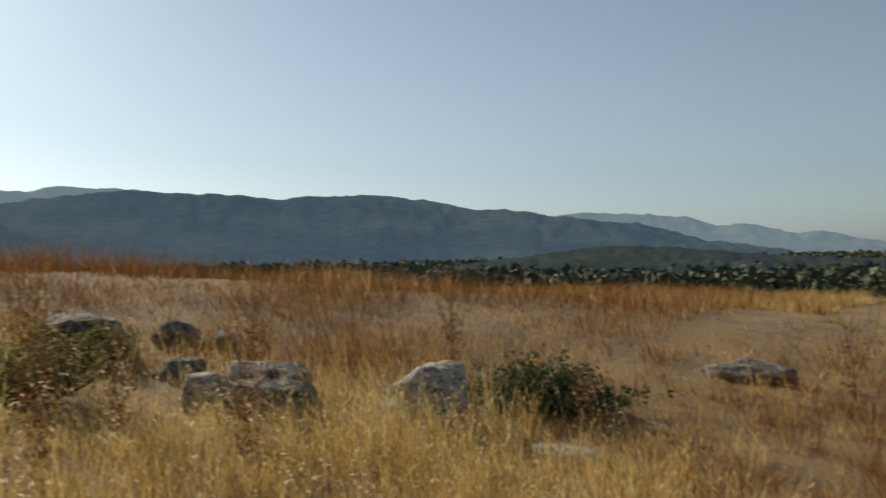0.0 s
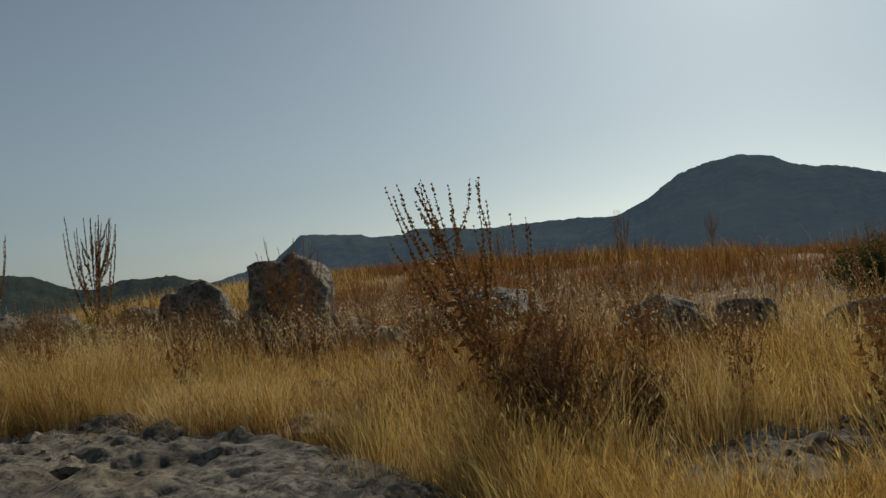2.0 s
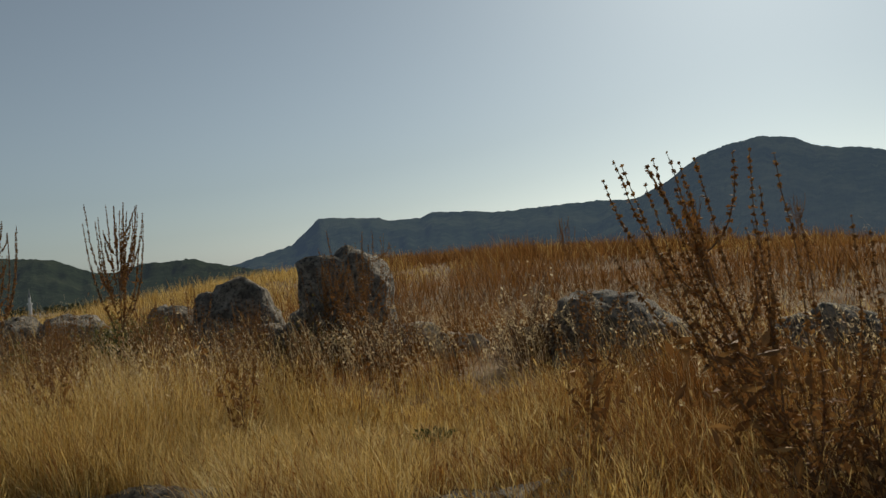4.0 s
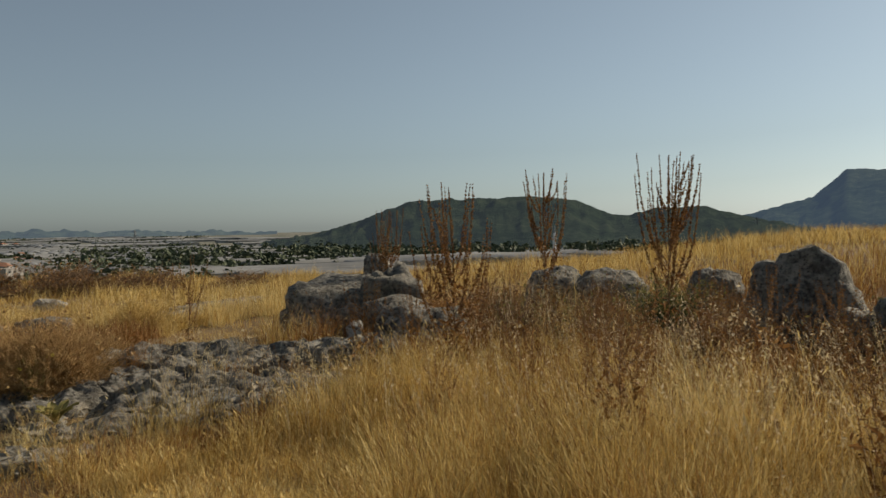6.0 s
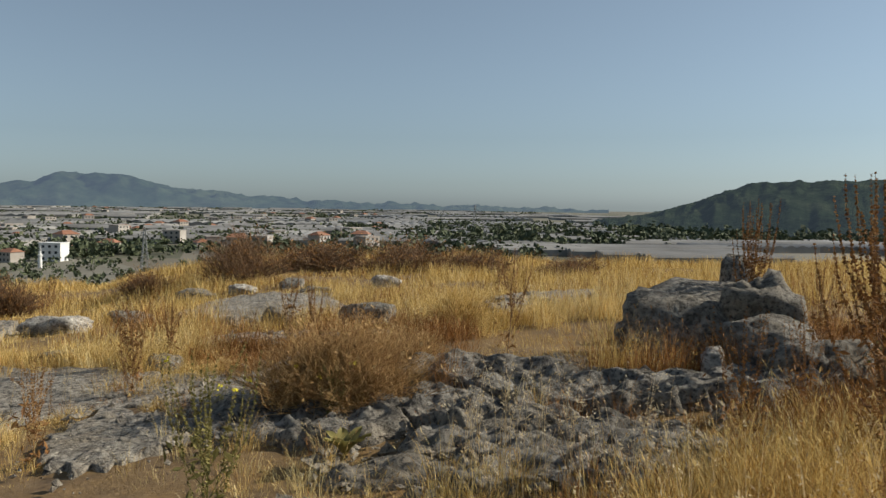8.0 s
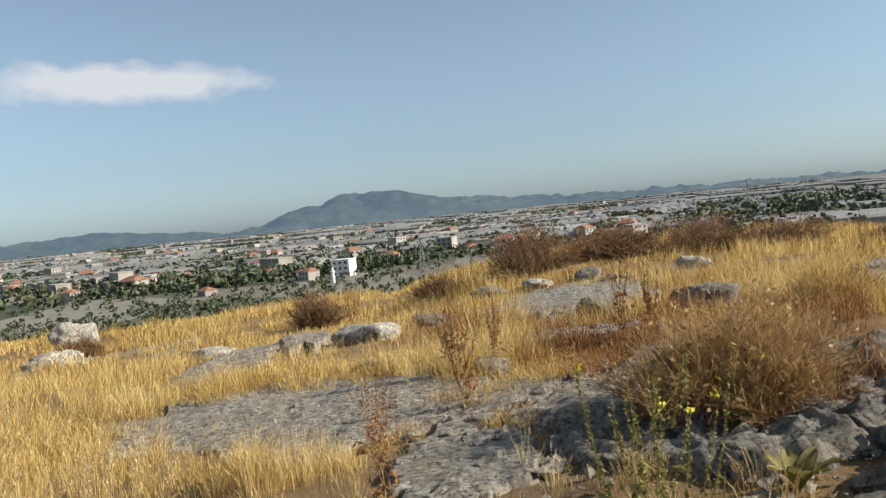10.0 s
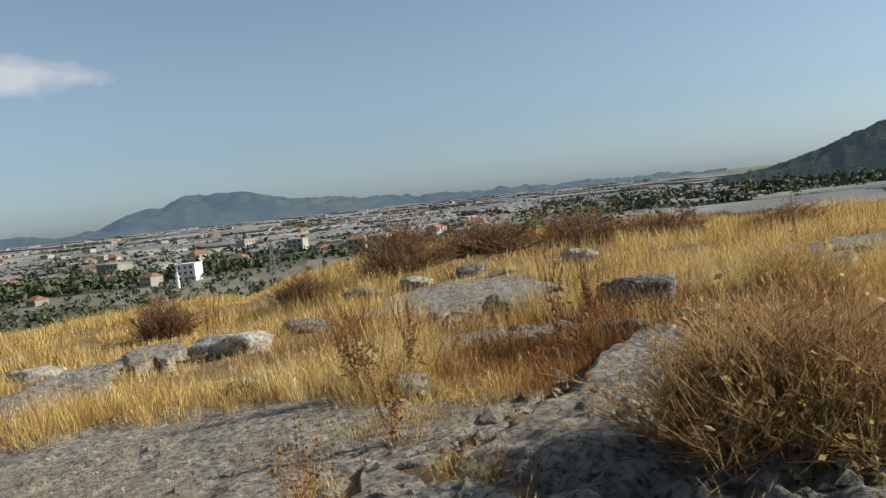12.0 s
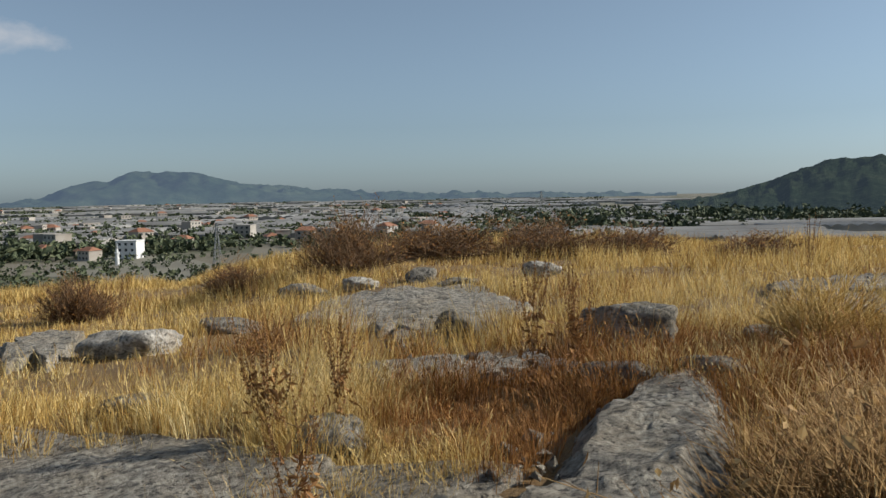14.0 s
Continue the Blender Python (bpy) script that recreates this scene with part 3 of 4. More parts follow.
# ---- weeds, shrubs and thorn bushes ----
def tubes(paths, radii, sides=4):
    """Points and faces of thin tapering tubes. paths: (n, k, 3); radii: (n, k)."""
    paths, radii = np.asarray(paths, float), np.asarray(radii, float)
    n, k, _ = paths.shape
    d = np.gradient(paths, axis=1)
    d /= np.linalg.norm(d, axis=2, keepdims=True) + 1e-9
    side = np.cross(d, np.array([0.31, 0.87, 0.38]))
    side /= np.linalg.norm(side, axis=2, keepdims=True) + 1e-9
    other = np.cross(d, side)
    a = np.arange(sides) * 2 * np.pi / sides
    ring = paths[:, :, None] + radii[:, :, None, None] * (np.cos(a)[None, None, :, None] * side[:, :, None] + np.sin(a)[None, None, :, None] * other[:, :, None])
    i, j, s = np.meshgrid(np.arange(n), np.arange(k - 1), np.arange(sides), indexing="ij")
    i, j, s = i.ravel(), j.ravel(), s.ravel()
    s2 = (s + 1) % sides
    b = i * k * sides + j * sides
    return ring.reshape(-1, 3), np.stack([b + s, b + s2, b + sides + s2, b + sides + s], -1)


def pods(centres, size, g, stretch=1.5):
    """Small pointed seed pods, each its own little octahedron."""
    c = np.asarray(centres, float)
    n = len(c)
    r = g.uniform(0.6, 1.3, n)[:, None, None] * size
    o = np.array([[1, 0, 0], [0, 1, 0], [-1, 0, 0], [0, -1, 0], [0, 0, stretch], [0, 0, -stretch]], float)[None]
    o = o + g.normal(0, 0.25, (n, 6, 3))
    v = c[:, None] + o * r
    f = np.array([[0, 1, 4], [1, 2, 4], [2, 3, 4], [3, 0, 4], [1, 0, 5], [2, 1, 5], [3, 2, 5], [0, 3, 5]])
    return v.reshape(-1, 3), (np.arange(n)[:, None, None] * 6 + f[None]).reshape(-1, 3)


def flakes(centres, size, g, long=1.8):
    """Small bent leaves as folded four-cornered pieces."""
    c = np.asarray(centres, float)
    n = len(c)
    u = g.normal(0, 1, (n, 3))
    u /= np.linalg.norm(u, axis=1, keepdims=True)
    v = np.cross(u, g.normal(0, 1, (n, 3)))
    v /= np.linalg.norm(v, axis=1, keepdims=True) + 1e-9
    s = (size * g.uniform(0.6, 1.4, n))[:, None]
    p = np.stack([c - u * s * long * 0.5, c + v * s * 0.45 + np.cross(u, v) * s * 0.15, c + u * s * long * 0.5, c - v * s * 0.45 + np.cross(u, v) * s * 0.15], 1)
    i = np.arange(n)[:, None] * 4
    return p.reshape(-1, 3), np.concatenate([i + np.array([[0, 1, 2]]), i + np.array([[0, 2, 3]])])


def weed(x, y, h, w, stems, seed, label, lean=(0.0, 0.0), fork=0.3, pod=0.011, leafy=0, name="tall_weed", stem_mat=None, seed_mat=None, z=None):
    """A dead candelabra weed: side stems leave one stalk at many levels, curve outwards and then rise, each beaded with seed pods; withered leaves hang below."""
    g = np.random.default_rng(seed)
    base = thing(name, (x, y, float(height(x, y)) - 0.03 if z is None else z), label, "weed", "tall dead weeds")
    stem_mat, seed_mat = stem_mat or STALK, seed_mat or SEED
    t = np.linspace(0, 1, 11)
    lean = np.array([*lean, 0.0])
    up = np.array([0.0, 0.0, h])
    main = lean * (t**1.15)[:, None] + up * t[:, None] + np.concatenate([g.normal(0, 0.006, (11, 2)).cumsum(0), np.zeros((11, 1))], 1)
    main[0] = 0
    for s in range(int(stems * 2.0) + 1):
        if s == 0:
            path, r = main, 0.0062 * (h / 1.3) * (1 - 0.78 * t)
        else:
            f = np.clip(fork * 0.55 + (0.8 - fork * 0.55) * g.uniform(0, 1) ** 1.1, 0.05, 0.8)
            start = np.array([np.interp(f, t, main[:, m]) for m in range(3)])
            a = s * 2.4 + g.normal(0, 0.5)
            out = w * 0.66 * g.uniform(0.3, 1.05) * (1 - 0.5 * f)
            tip = h * min(g.uniform(0.72, 1.0) + 0.12 * f, 1.02)
            rise = max(tip - start[2], 0.12 * h)
            bow = (1 - np.exp(-1.9 * t)) / 0.85
            path = start + np.stack([math.cos(a) * out * bow, math.sin(a) * out * bow, rise * (0.72 * t + 0.28 * t * t)], -1)
            path += lean * (0.55 * rise / h) * t[:, None] + np.concatenate([g.normal(0, 0.005, (11, 2)).cumsum(0), np.zeros((11, 1))], 1) * t[:, None]
            r = 0.0030 * (h / 1.3) * (1 - 0.7 * t)
        v, q = tubes(path[None], r[None], 4)
        stem = mesh_object("stem", v, q, stem_mat, base)
        run = float(np.linalg.norm(np.diff(path, axis=0), axis=1).sum())
        count = int(run / 0.0052)
        k = g.uniform(fork + 0.12 if s == 0 else 0.12, 1.0, count) ** 0.8
        beads = max(6, int(run / 0.026))
        k = np.clip(np.round(k * beads) / beads + g.normal(0, 0.004, count), 0, 1)
        c = np.stack([np.interp(k, t, path[:, m]) for m in range(3)], -1) + g.normal(0, 0.0085, (count, 3)) * (1.25 - k)[:, None]
        v, q = flakes(c, pod * 1.2 * (h / 1.3) ** 0.5 * (1.25 - 0.55 * k), g, 1.5)
        tagged(mesh_object("seed_head", v, q, seed_mat, stem, smooth=False), kind="stuff")
    if leafy:
        k = g.uniform(0.03, 0.62, leafy)
        spread = w * (0.07 + 0.16 * k)
        c = np.stack([lean[0] * k**1.15 + g.normal(0, 1, leafy) * spread, lean[1] * k**1.15 + g.normal(0, 1, leafy) * spread, h * k], -1)
        v, q = flakes(c, 0.026, g, 2.6)
        tagged(mesh_object("withered_foliage", v, q, seed_mat, base, smooth=False), "brown curled withered leaves")
    return base


BUSHES = []          # plan circles under bushes, kept free of grass


def thorn_bush(x, y, r, h, twigs, seed, label, material=None, thick=0.0022, name="thorn_bush", leaf=0, leaf_mat=None):
    """A dome of thin interlaced twigs rising from one root, with gaps and an uneven outline."""
    g = np.random.default_rng(seed)
    base = thing(name, (x, y, float(height(x, y)) - 0.03), label, "bush", "dry bushes")
    BUSHES.append((x, y, r))

    def branch(count, first, length, k, girth, part_name):
        a = g.uniform(0, 2 * np.pi, count)
        e = np.arccos(g.uniform(0.05, 1.0, count))
        d = np.stack([np.sin(e) * np.cos(a) * r / h, np.sin(e) * np.sin(a) * r / h, np.cos(e)], -1)
        if first is None:
            p0 = np.stack([g.normal(0, r * 0.08, count), g.normal(0, r * 0.08, count), np.zeros(count)], -1)
        else:
            q = g.integers(0, len(first), count)
            u = g.uniform(0.25, 0.95, count)[:, None]
            p0 = first[q, 0] * (1 - u) + first[q, -1] * u
            d = d * 0.95 + (first[q, -1] - first[q, 0]) / (np.linalg.norm(first[q, -1] - first[q, 0], axis=1, keepdims=True) + 1e-6) * 0.75 + [0, 0, 0.12]
        size = length * g.uniform(0.55, 1.05, count) * (1 + 0.22 * np.sin(a * 3 + seed))
        t = np.linspace(0, 1, k)[None, :, None]
        path = p0[:, None] + d[:, None] * size[:, None, None] * t + g.normal(0, 0.05 * length, (count, 1, 3)) * t * t
        path += g.normal(0, 0.012 * length, (count, k, 3)) * (t > 0)
        path[..., 2] = np.maximum(path[..., 2], 0.01)
        rad = girth * (1 - 0.6 * np.linspace(0, 1, k))[None] * np.ones((count, 1))
        v, f = tubes(path, rad, 3)
        tagged(mesh_object(part_name, v, f, material or TWIG, base), kind="stuff")
        return path

    main = branch(max(30, twigs // 25), None, h * 0.9, 5, thick * 2.4, "branch")
    mid = branch(twigs // 4, main, h * 0.4, 3, thick * 1.3, "side_branch")
    fine = branch(twigs, mid, h * 0.2, 2, thick * 0.8, "twig")
    if leaf:
        q = g.integers(0, len(fine), leaf)
        v, f = flakes(fine[q, -1] + g.normal(0, 0.02, (leaf, 3)), 0.022 * (r / 0.6) ** 0.5, g)
        mesh_object("foliage", v, f, leaf_mat or OLIVE, base, smooth=False)
    return base


W1 = "dead brown candelabra weed with knotted seed stems"
W2 = "reddish dry weed with upright seed stalks in grass"
weed(1.32, 2.09, 1.47, 0.72, 13, 1, "leaning dead brown weed with bunched seed stems", (-0.5, 0.3), 0.42, 0.011, 420)
thorn_bush(1.42, 2.15, 0.42, 0.62, 1300, 70, "leafy brown foot of a dead weed in dry grass", STALK, thick=0.002, name="dead_undergrowth", leaf=1400, leaf_mat=SEED)
weed(-3.78, 9.8, 2.08, 0.85, 13, 2, "tall dead candelabra weed above a boulder", (0, 0), 0.45, 0.013, 160)
weed(-5.35, 10.0, 1.95, 0.6, 9, 3, W1, (0, 0), 0.5, 0.013, 120)
weed(-4.65, 6.95, 1.75, 0.75, 12, 4, "bushy rust-brown weed with many seed stalks", (-0.08, 0.05), 0.25, 0.012, 300, seed_mat=SEED)
weed(-7.75, 10.0, 1.55, 0.55, 10, 5, W2, (-0.05, 0), 0.3, 0.012, 120)
weed(-9.3, 7.9, 1.18, 0.5, 6, 6, "thin grey-brown weed with open side stems", (0.03, 0), 0.3, 0.010, 30)
weed(-12.57, 4.74, 0.9, 0.5, 12, 7, "dense brown seeded weed on a limestone slab", (0, 0), 0.2, 0.012, 160)
weed(-12.3, 5.12, 0.85, 0.24, 6, 8, "narrow brown weed with curled dead leaves", (0, 0), 0.5, 0.012, 70)
weed(-12.47, 6.72, 0.98, 0.3, 5, 9, "ochre weed with broad curled leaves between stones", (0, 0), 0.5, 0.012, 90)
weed(-12.3, 6.98, 0.92, 0.28, 5, 10, "ochre weed with broad curled leaves between stones", (0.03, 0), 0.5, 0.012, 80)
weed(-0.6, 7.1, 1.45, 0.75, 12, 13, "reddish spindly weed standing before a boulder", (0, 0), 0.2, 0.009, 160)
weed(-1.15, 9.2, 1.3, 0.6, 10, 14, W2, (0, 0), 0.3, 0.011, 80)
weed(-20.6, 4.9, 1.05, 0.35, 4, 15, "thin bare weed stalk above a ledge", (0.12, 0.1), 0.4, 0.012, 10)
weed(-21.5, 5.0, 0.7, 0.15, 3, 16, "thin bare weed stalk above a ledge", (0, 0), 0.5, 0.012, 6)
weed(-26.0, 8.6, 0.75, 0.35, 4, 17, "thin ochre weed against the plain", (0, 0), 0.4, 0.012, 10)
weed(11.77, -3.36, 0.95, 0.55, 8, 18, "brown weed with many side stems in gold grass", (0, 0), 0.2, 0.010, 90)
weed(-0.45, 4.9, 0.75, 0.05, 2, 19, "single bare stalk in gold grass", (0, 0), 0.7, 0.006, 4)
weed(-13.1, 10.7, 1.0, 0.2, 3, 20, "thin bare stalk in gold grass", (0, 0), 0.5, 0.008, 4)
weed(-8.9, 3.15, 0.85, 0.45, 8, 21, "yellow-brown branching weed in tall grass", (0, 0), 0.25, 0.010, 60, stem_mat=TWIG)
weed(-10.9, 4.35, 0.75, 0.35, 6, 22, "small brown seeded weed in gold grass", (0, 0), 0.25, 0.010, 60)
weed(2.5, 15.5, 1.2, 0.5, 6, 23, W2, (0, 0), 0.3, 0.012, 20)
weed(5.6, 17.5, 1.3, 0.5, 7, 24, W2, (0, 0), 0.3, 0.012, 20)
weed(7.3, 16.2, 1.1, 0.5, 6, 25, W2, (0, 0), 0.3, 0.012, 20)
g0 = np.random.default_rng(77)
spindly = weed(-2.6, 7.6, 0.95, 0.5, 8, 26, "spindly brown weed in a thicket of dry stems", (0, 0), 0.15, 0.009, 140)
for px, py in [(-3.4, 7.2), (-4.0, 8.1), (-1.9, 8.3), (-3.1, 8.7), (-4.7, 8.9), (-2.3, 6.6), (-5.4, 8.6), (-3.6, 6.3), (-1.3, 7.8), (-0.2, 8.4), (-2.9, 5.7),
               (-5.6, 9.3), (-6.4, 9.1), (2.2, 3.3), (2.9, 3.9), (3.6, 3.0), (4.9, 3.6), (5.6, 4.3), (6.2, 1.1), (6.7, 2.6), (7.9, 1.3), (9.0, -1.3), (5.2, 0.6), (3.9, 1.1), (10.4, 0.6), (6.4, 0.2), (-3.0, 9.4), (-4.4, 9.6), (-2.0, 9.1), (-0.9, 8.9), (0.2, 7.4), (-1.6, 6.2), (-4.4, 7.6), (-5.0, 7.9), (-0.4, 9.3), (-3.9, 5.6), (-5.6, 7.6), (-2.4, 9.7), (-6.0, 10.3), (-4.9, 10.6), (-3.5, 10.4), (-6.6, 10.7), (-5.2, 6.4), (-4.1, 6.9), (-1.2, 4.9), (-1.8, 5.4), (-2.4, 5.0), (-0.9, 5.8), (-1.5, 6.9), (-2.2, 7.3), (-3.2, 6.9), (-2.8, 6.3), (-3.7, 7.7), (-0.3, 6.3),
               (0.8, 3.6), (1.7, 3.9), (2.6, 2.7), (3.2, 2.2), (2.9, 1.3), (3.5, 0.4)]:
    k = g0.uniform(0.6, 1.1)
    w = copy_thing(spindly, pose(px, py, float(height(px, py)) - 0.03, 0, 0, g0.uniform(0, 360)))
    w.scale = (k, k, k * g0.uniform(0.85, 1.15))

thorn_bush(-8.75, 5.6, 0.82, 0.64, 12000, 1, "large rounded thorny brown bush on limestone", thick=0.0024, leaf=1300, leaf_mat=TWIG)
thorn_bush(-9.55, 6.75, 0.45, 0.4, 4500, 3, "low feathery brown bush beside a limestone ridge", thick=0.0024)
thorn_bush(1.95, 2.7, 0.32, 0.42, 900, 2, "dark dead bush at the foot of a weed", STALK)
for n, (px, py, r, h) in enumerate([(-27.5, 11.6, 1.5, 1.25), (-27.8, 14.5, 2.2, 1.0), (-26.5, 17.0, 2.2, 1.0), (-24.6, 18.6, 1.6, 0.8), (-29.0, 5.2, 1.0, 0.9), (-31.0, -1.8, 0.8, 0.6), (-29.8, 9.2, 0.9, 0.7), (-22.0, 20.5, 1.4, 0.6)]):
    thorn_bush(px, py, r, h, 2200, 30 + n, "low russet thorn bush on the edge of the hilltop", STALK, thick=0.008, leaf=1500, leaf_mat=RUSSET_GRASS)
thorn_bush(-11.6, 8.9, 0.6, 0.55, 2400, 50, "arching mound of dry yellow straw over a stone", DRY_GRASS, thick=0.003)
thorn_bush(9.45, -0.75, 0.85, 0.42, 1500, 51, "low spreading green shrub beside a stone block", GREEN, thick=0.003, name="green_shrub", leaf=6500, leaf_mat=GREEN)
thorn_bush(6.15, 1.95, 0.6, 0.48, 900, 52, "low green weeds among fallen stones", GREEN, thick=0.003, name="green_shrub", leaf=3200, leaf_mat=OLIVE)
thorn_bush(7.6, 3.0, 0.5, 0.35, 700, 53, "low green weeds among fallen stones", GREEN, thick=0.003, name="green_shrub", leaf=2200, leaf_mat=OLIVE)
thorn_bush(6.6, 8.5, 0.6, 0.62, 900, 54, "small dark green shrub in russet grass", GREEN, thick=0.003, name="green_shrub", leaf=2800, leaf_mat=GREEN)
thorn_bush(-4.1, 10.9, 0.6, 0.55, 900, 55, "dark green weeds behind a stone wall", GREEN, thick=0.003, name="green_shrub", leaf=2200, leaf_mat=OLIVE)


def rosette(x, y, r, h, leaves, seed, label, material, name="leaf_rosette"):
    """Broad pointed leaves round one crown."""
    g = np.random.default_rng(seed)
    base = thing(name, (x, y, float(height(x, y)) + 0.02), label, "plant")
    for n in range(leaves):
        a, k = 2 * np.pi * n * 0.382 + g.uniform(0, 0.3), g.uniform(0.6, 1.0)
        t = np.linspace(0, 1, 6)
        out = r * k * t
        up = h * k * (t * 1.6 - 0.75 * t * t)
        half = (0.22 if leaves < 20 else 0.12) * r * np.sin(np.pi * np.clip(t * 0.92 + 0.06, 0, 1)) ** 0.8
        mid = np.stack([out * math.cos(a), out * math.sin(a), up], -1)
        s = np.array([-math.sin(a), math.cos(a), 0.0])
        v = np.concatenate([mid - s * half[:, None] + [0, 0, 0.02], mid, mid + s * half[:, None] + [0, 0, 0.02]])
        i = np.arange(5)
        q = np.concatenate([np.stack([i, i + 6, i + 7, i + 1], -1), np.stack([i + 6, i + 12, i + 13, i + 7], -1)])
        mesh_object("leaf", v, q, material, base)
    return base


for n, (px, py) in enumerate([(-1.6, 8.9), (-3.0, 9.1), (-4.2, 8.9), (-0.6, 8.7), (-5.4, 9.2), (0.9, 7.6)]):
    thorn_bush(px, py, 0.55, 0.6, 900, 60 + n, "tangled thicket of dead brown stems by the wall", STALK, thick=0.0026, leaf=500, leaf_mat=OAT if n % 2 else OLIVE)
rosette(0.0, 4.4, 0.14, 0.1, 26, 1, "dark green spiny rosette in gold grass", GREEN)
rosette(-6.75, 3.5, 0.15, 0.13, 11, 2, "yellow-green broad leaf rosette on limestone", OLIVE)
rosette(-8.9, 5.25, 0.2, 0.16, 10, 3, "yellow-green broad leaf rosette on limestone", OLIVE)
rosette(-7.2, 4.85, 0.2, 0.2, 11, 4, "olive broad leaf rosette in dry grass", OLIVE)


def mullein(x, y, h, spikes, seed):
    """A flowering mullein: crooked olive spikes with buds and a few yellow flowers."""
    g = np.random.default_rng(seed)
    base = weed(x, y, h, h * 0.55, spikes, seed, "olive mullein spikes with a few yellow flowers", (0, 0), 0.12, 0.011, 60, "mullein", OLIVE, OLIVE)
    for n in range(4):
        c = np.array([g.uniform(-0.25, 0.25), g.uniform(-0.25, 0.25), h * g.uniform(0.6, 1.0)])
        v, q = flakes(c + g.normal(0, 0.009, (7, 3)), 0.014, g, 1.2)
        mesh_object("flower", v, q, YELLOW, base, smooth=False)


mullein(-6.36, 3.62, 1.02, 9, 90)
mullein(-8.3, 5.3, 0.5, 5, 91)


# ---- the plain: greenhouses, houses, trees ----
def greenhouse(spans, span, long, eave, rise):
    base = thing("greenhouse", (0, 0, 0), "long pale plastic greenhouse with ridged roof on the plain", "greenhouse", "greenhouses on the plain")
    bm = bmesh.new()
    for s in range(spans):
        x0 = (s - spans / 2) * span
        lines = []
        for k in range(7):
            u = k / 6
            z = eave + rise * math.sin(math.pi * u)
            lines.append((bm.verts.new((x0 + span * u, -long / 2, z)), bm.verts.new((x0 + span * u, long / 2, z))))
        for a, b in zip(lines, lines[1:]):
            bm.faces.new((a[0], b[0], b[1], a[1]))
        bm.faces.new([p[0] for p in reversed(lines)])
        bm.faces.new([p[1] for p in lines])
    bmesh.ops.remove_doubles(bm, verts=bm.verts, dist=0.01)
    part("roof", bm, FILM, base)
    bm = bmesh.new()
    bmesh.ops.create_cube(bm, size=1.0, matrix=Matrix.Translation((0, 0, eave / 2)) @ Matrix.Diagonal((spans * span - 0.2, long - 0.2, eave, 1)))
    part("wall", bm, FILM, base)
    return base


def house(w, d, h, storeys, flat, walls, label, name="house"):
    base = thing(name, (0, 0, 0), label, "house", "houses on the plain")
    bm = bmesh.new()
    bmesh.ops.create_cube(bm, size=1.0, matrix=Matrix.Translation((0, 0, h / 2)) @ Matrix.Diagonal((w, d, h, 1)))
    part("wall", bm, walls, base)
    bm = bmesh.new()
    if flat:
        bmesh.ops.create_cube(bm, size=1.0, matrix=Matrix.Translation((0, 0, h + 0.2)) @ Matrix.Diagonal((w + 0.5, d + 0.5, 0.4, 1)))
    else:
        c = [bm.verts.new((sx * (w / 2 + 0.5), sy * (d / 2 + 0.5), h)) for sx, sy in ((-1, -1), (1, -1), (1, 1), (-1, 1))]
        r = [bm.verts.new((sx * w * 0.25, 0, h + d * 0.25)) for sx in (-1, 1)]
        for f in ((c[0], c[1], r[1], r[0]), (c[2], c[3], r[0], r[1]), (c[1], c[2], r[1]), (c[3], c[0], r[0]), (c[3], c[2], c[1], c[0])):
            bm.faces.new(f)
    part("roof", bm, walls if flat else ROOF, base)
    for s in range(storeys):
        for k in (-1, 0, 1):
            for side in (-1, 1):
                bm = bmesh.new()
                bmesh.ops.create_cube(bm, size=1.0, matrix=Matrix.Translation((k * w * 0.3, side * d / 2, (s + 0.55) * h / storeys)) @ Matrix.Diagonal((w * 0.12, 0.12, h / storeys * 0.45, 1)))
                part("window", bm, WINDOW_GLASS, base)
    return base


def on_plain(yaw, r, turn):
    x, y = polar(yaw, r)
    return pose(x, y, float(height(x, y)) - 0.1, 0, 0, turn)


gp = np.random.default_rng(12)
sheds = [greenhouse(6, 8, 60, 3.2, 1.5), greenhouse(9, 8, 45, 3.2, 1.4), greenhouse(4, 9, 90, 3.4, 1.6), greenhouse(12, 7, 70, 3.0, 1.2)]
homes = [house(11, 9, 6.2, 2, False, PLASTER, "plastered two-storey house with a red hipped roof"),
         house(9, 8, 3.4, 1, False, PLASTER, "low plastered house with a red hipped roof"),
         house(11, 9, 8.0, 3, True, PLASTER, "pale flat-roofed apartment house on the plain"),
         house(14, 8, 6.0, 2, True, PLASTER, "pale flat-roofed house among trees on the plain")]
LANE = 62.0          # the field lanes' common heading
for n in range(330):
    if n < 250:
        yaw, r = gp.uniform(52, 112), 520 * (3300 / 520) ** gp.uniform(0, 1) ** 0.9
    elif n < 300:
        yaw, r = gp.uniform(30, 56), 420 * (2400 / 420) ** gp.uniform(0, 1)
    else:
        yaw, r = gp.uniform(12, 34), 560 * (900 / 560) ** gp.uniform(0, 1)
    m = on_plain(yaw, r, LANE + gp.choice([0, 90]) + gp.normal(0, 4))
    if n < 4:
        sheds[n].matrix_basis = on_plain(58 + 12 * n, 620 + 60 * n, LANE)
    else:
        s = copy_thing(sheds[int(gp.integers(0, 4))], m)
        s.scale = (1, 1, 1) if r < 900 else (1.5, 1.6, 1.1)
for n in range(130):
    yaw, r = gp.uniform(60, 110), 430 * (2800 / 430) ** gp.uniform(0, 1)
    m = on_plain(yaw, r, gp.uniform(0, 360))
    if n < 4:
        homes[n].matrix_basis = on_plain(70 + 8 * n, 480, gp.uniform(0, 360))
    else:
        copy_thing(homes[int(gp.integers(0, 4))], m)

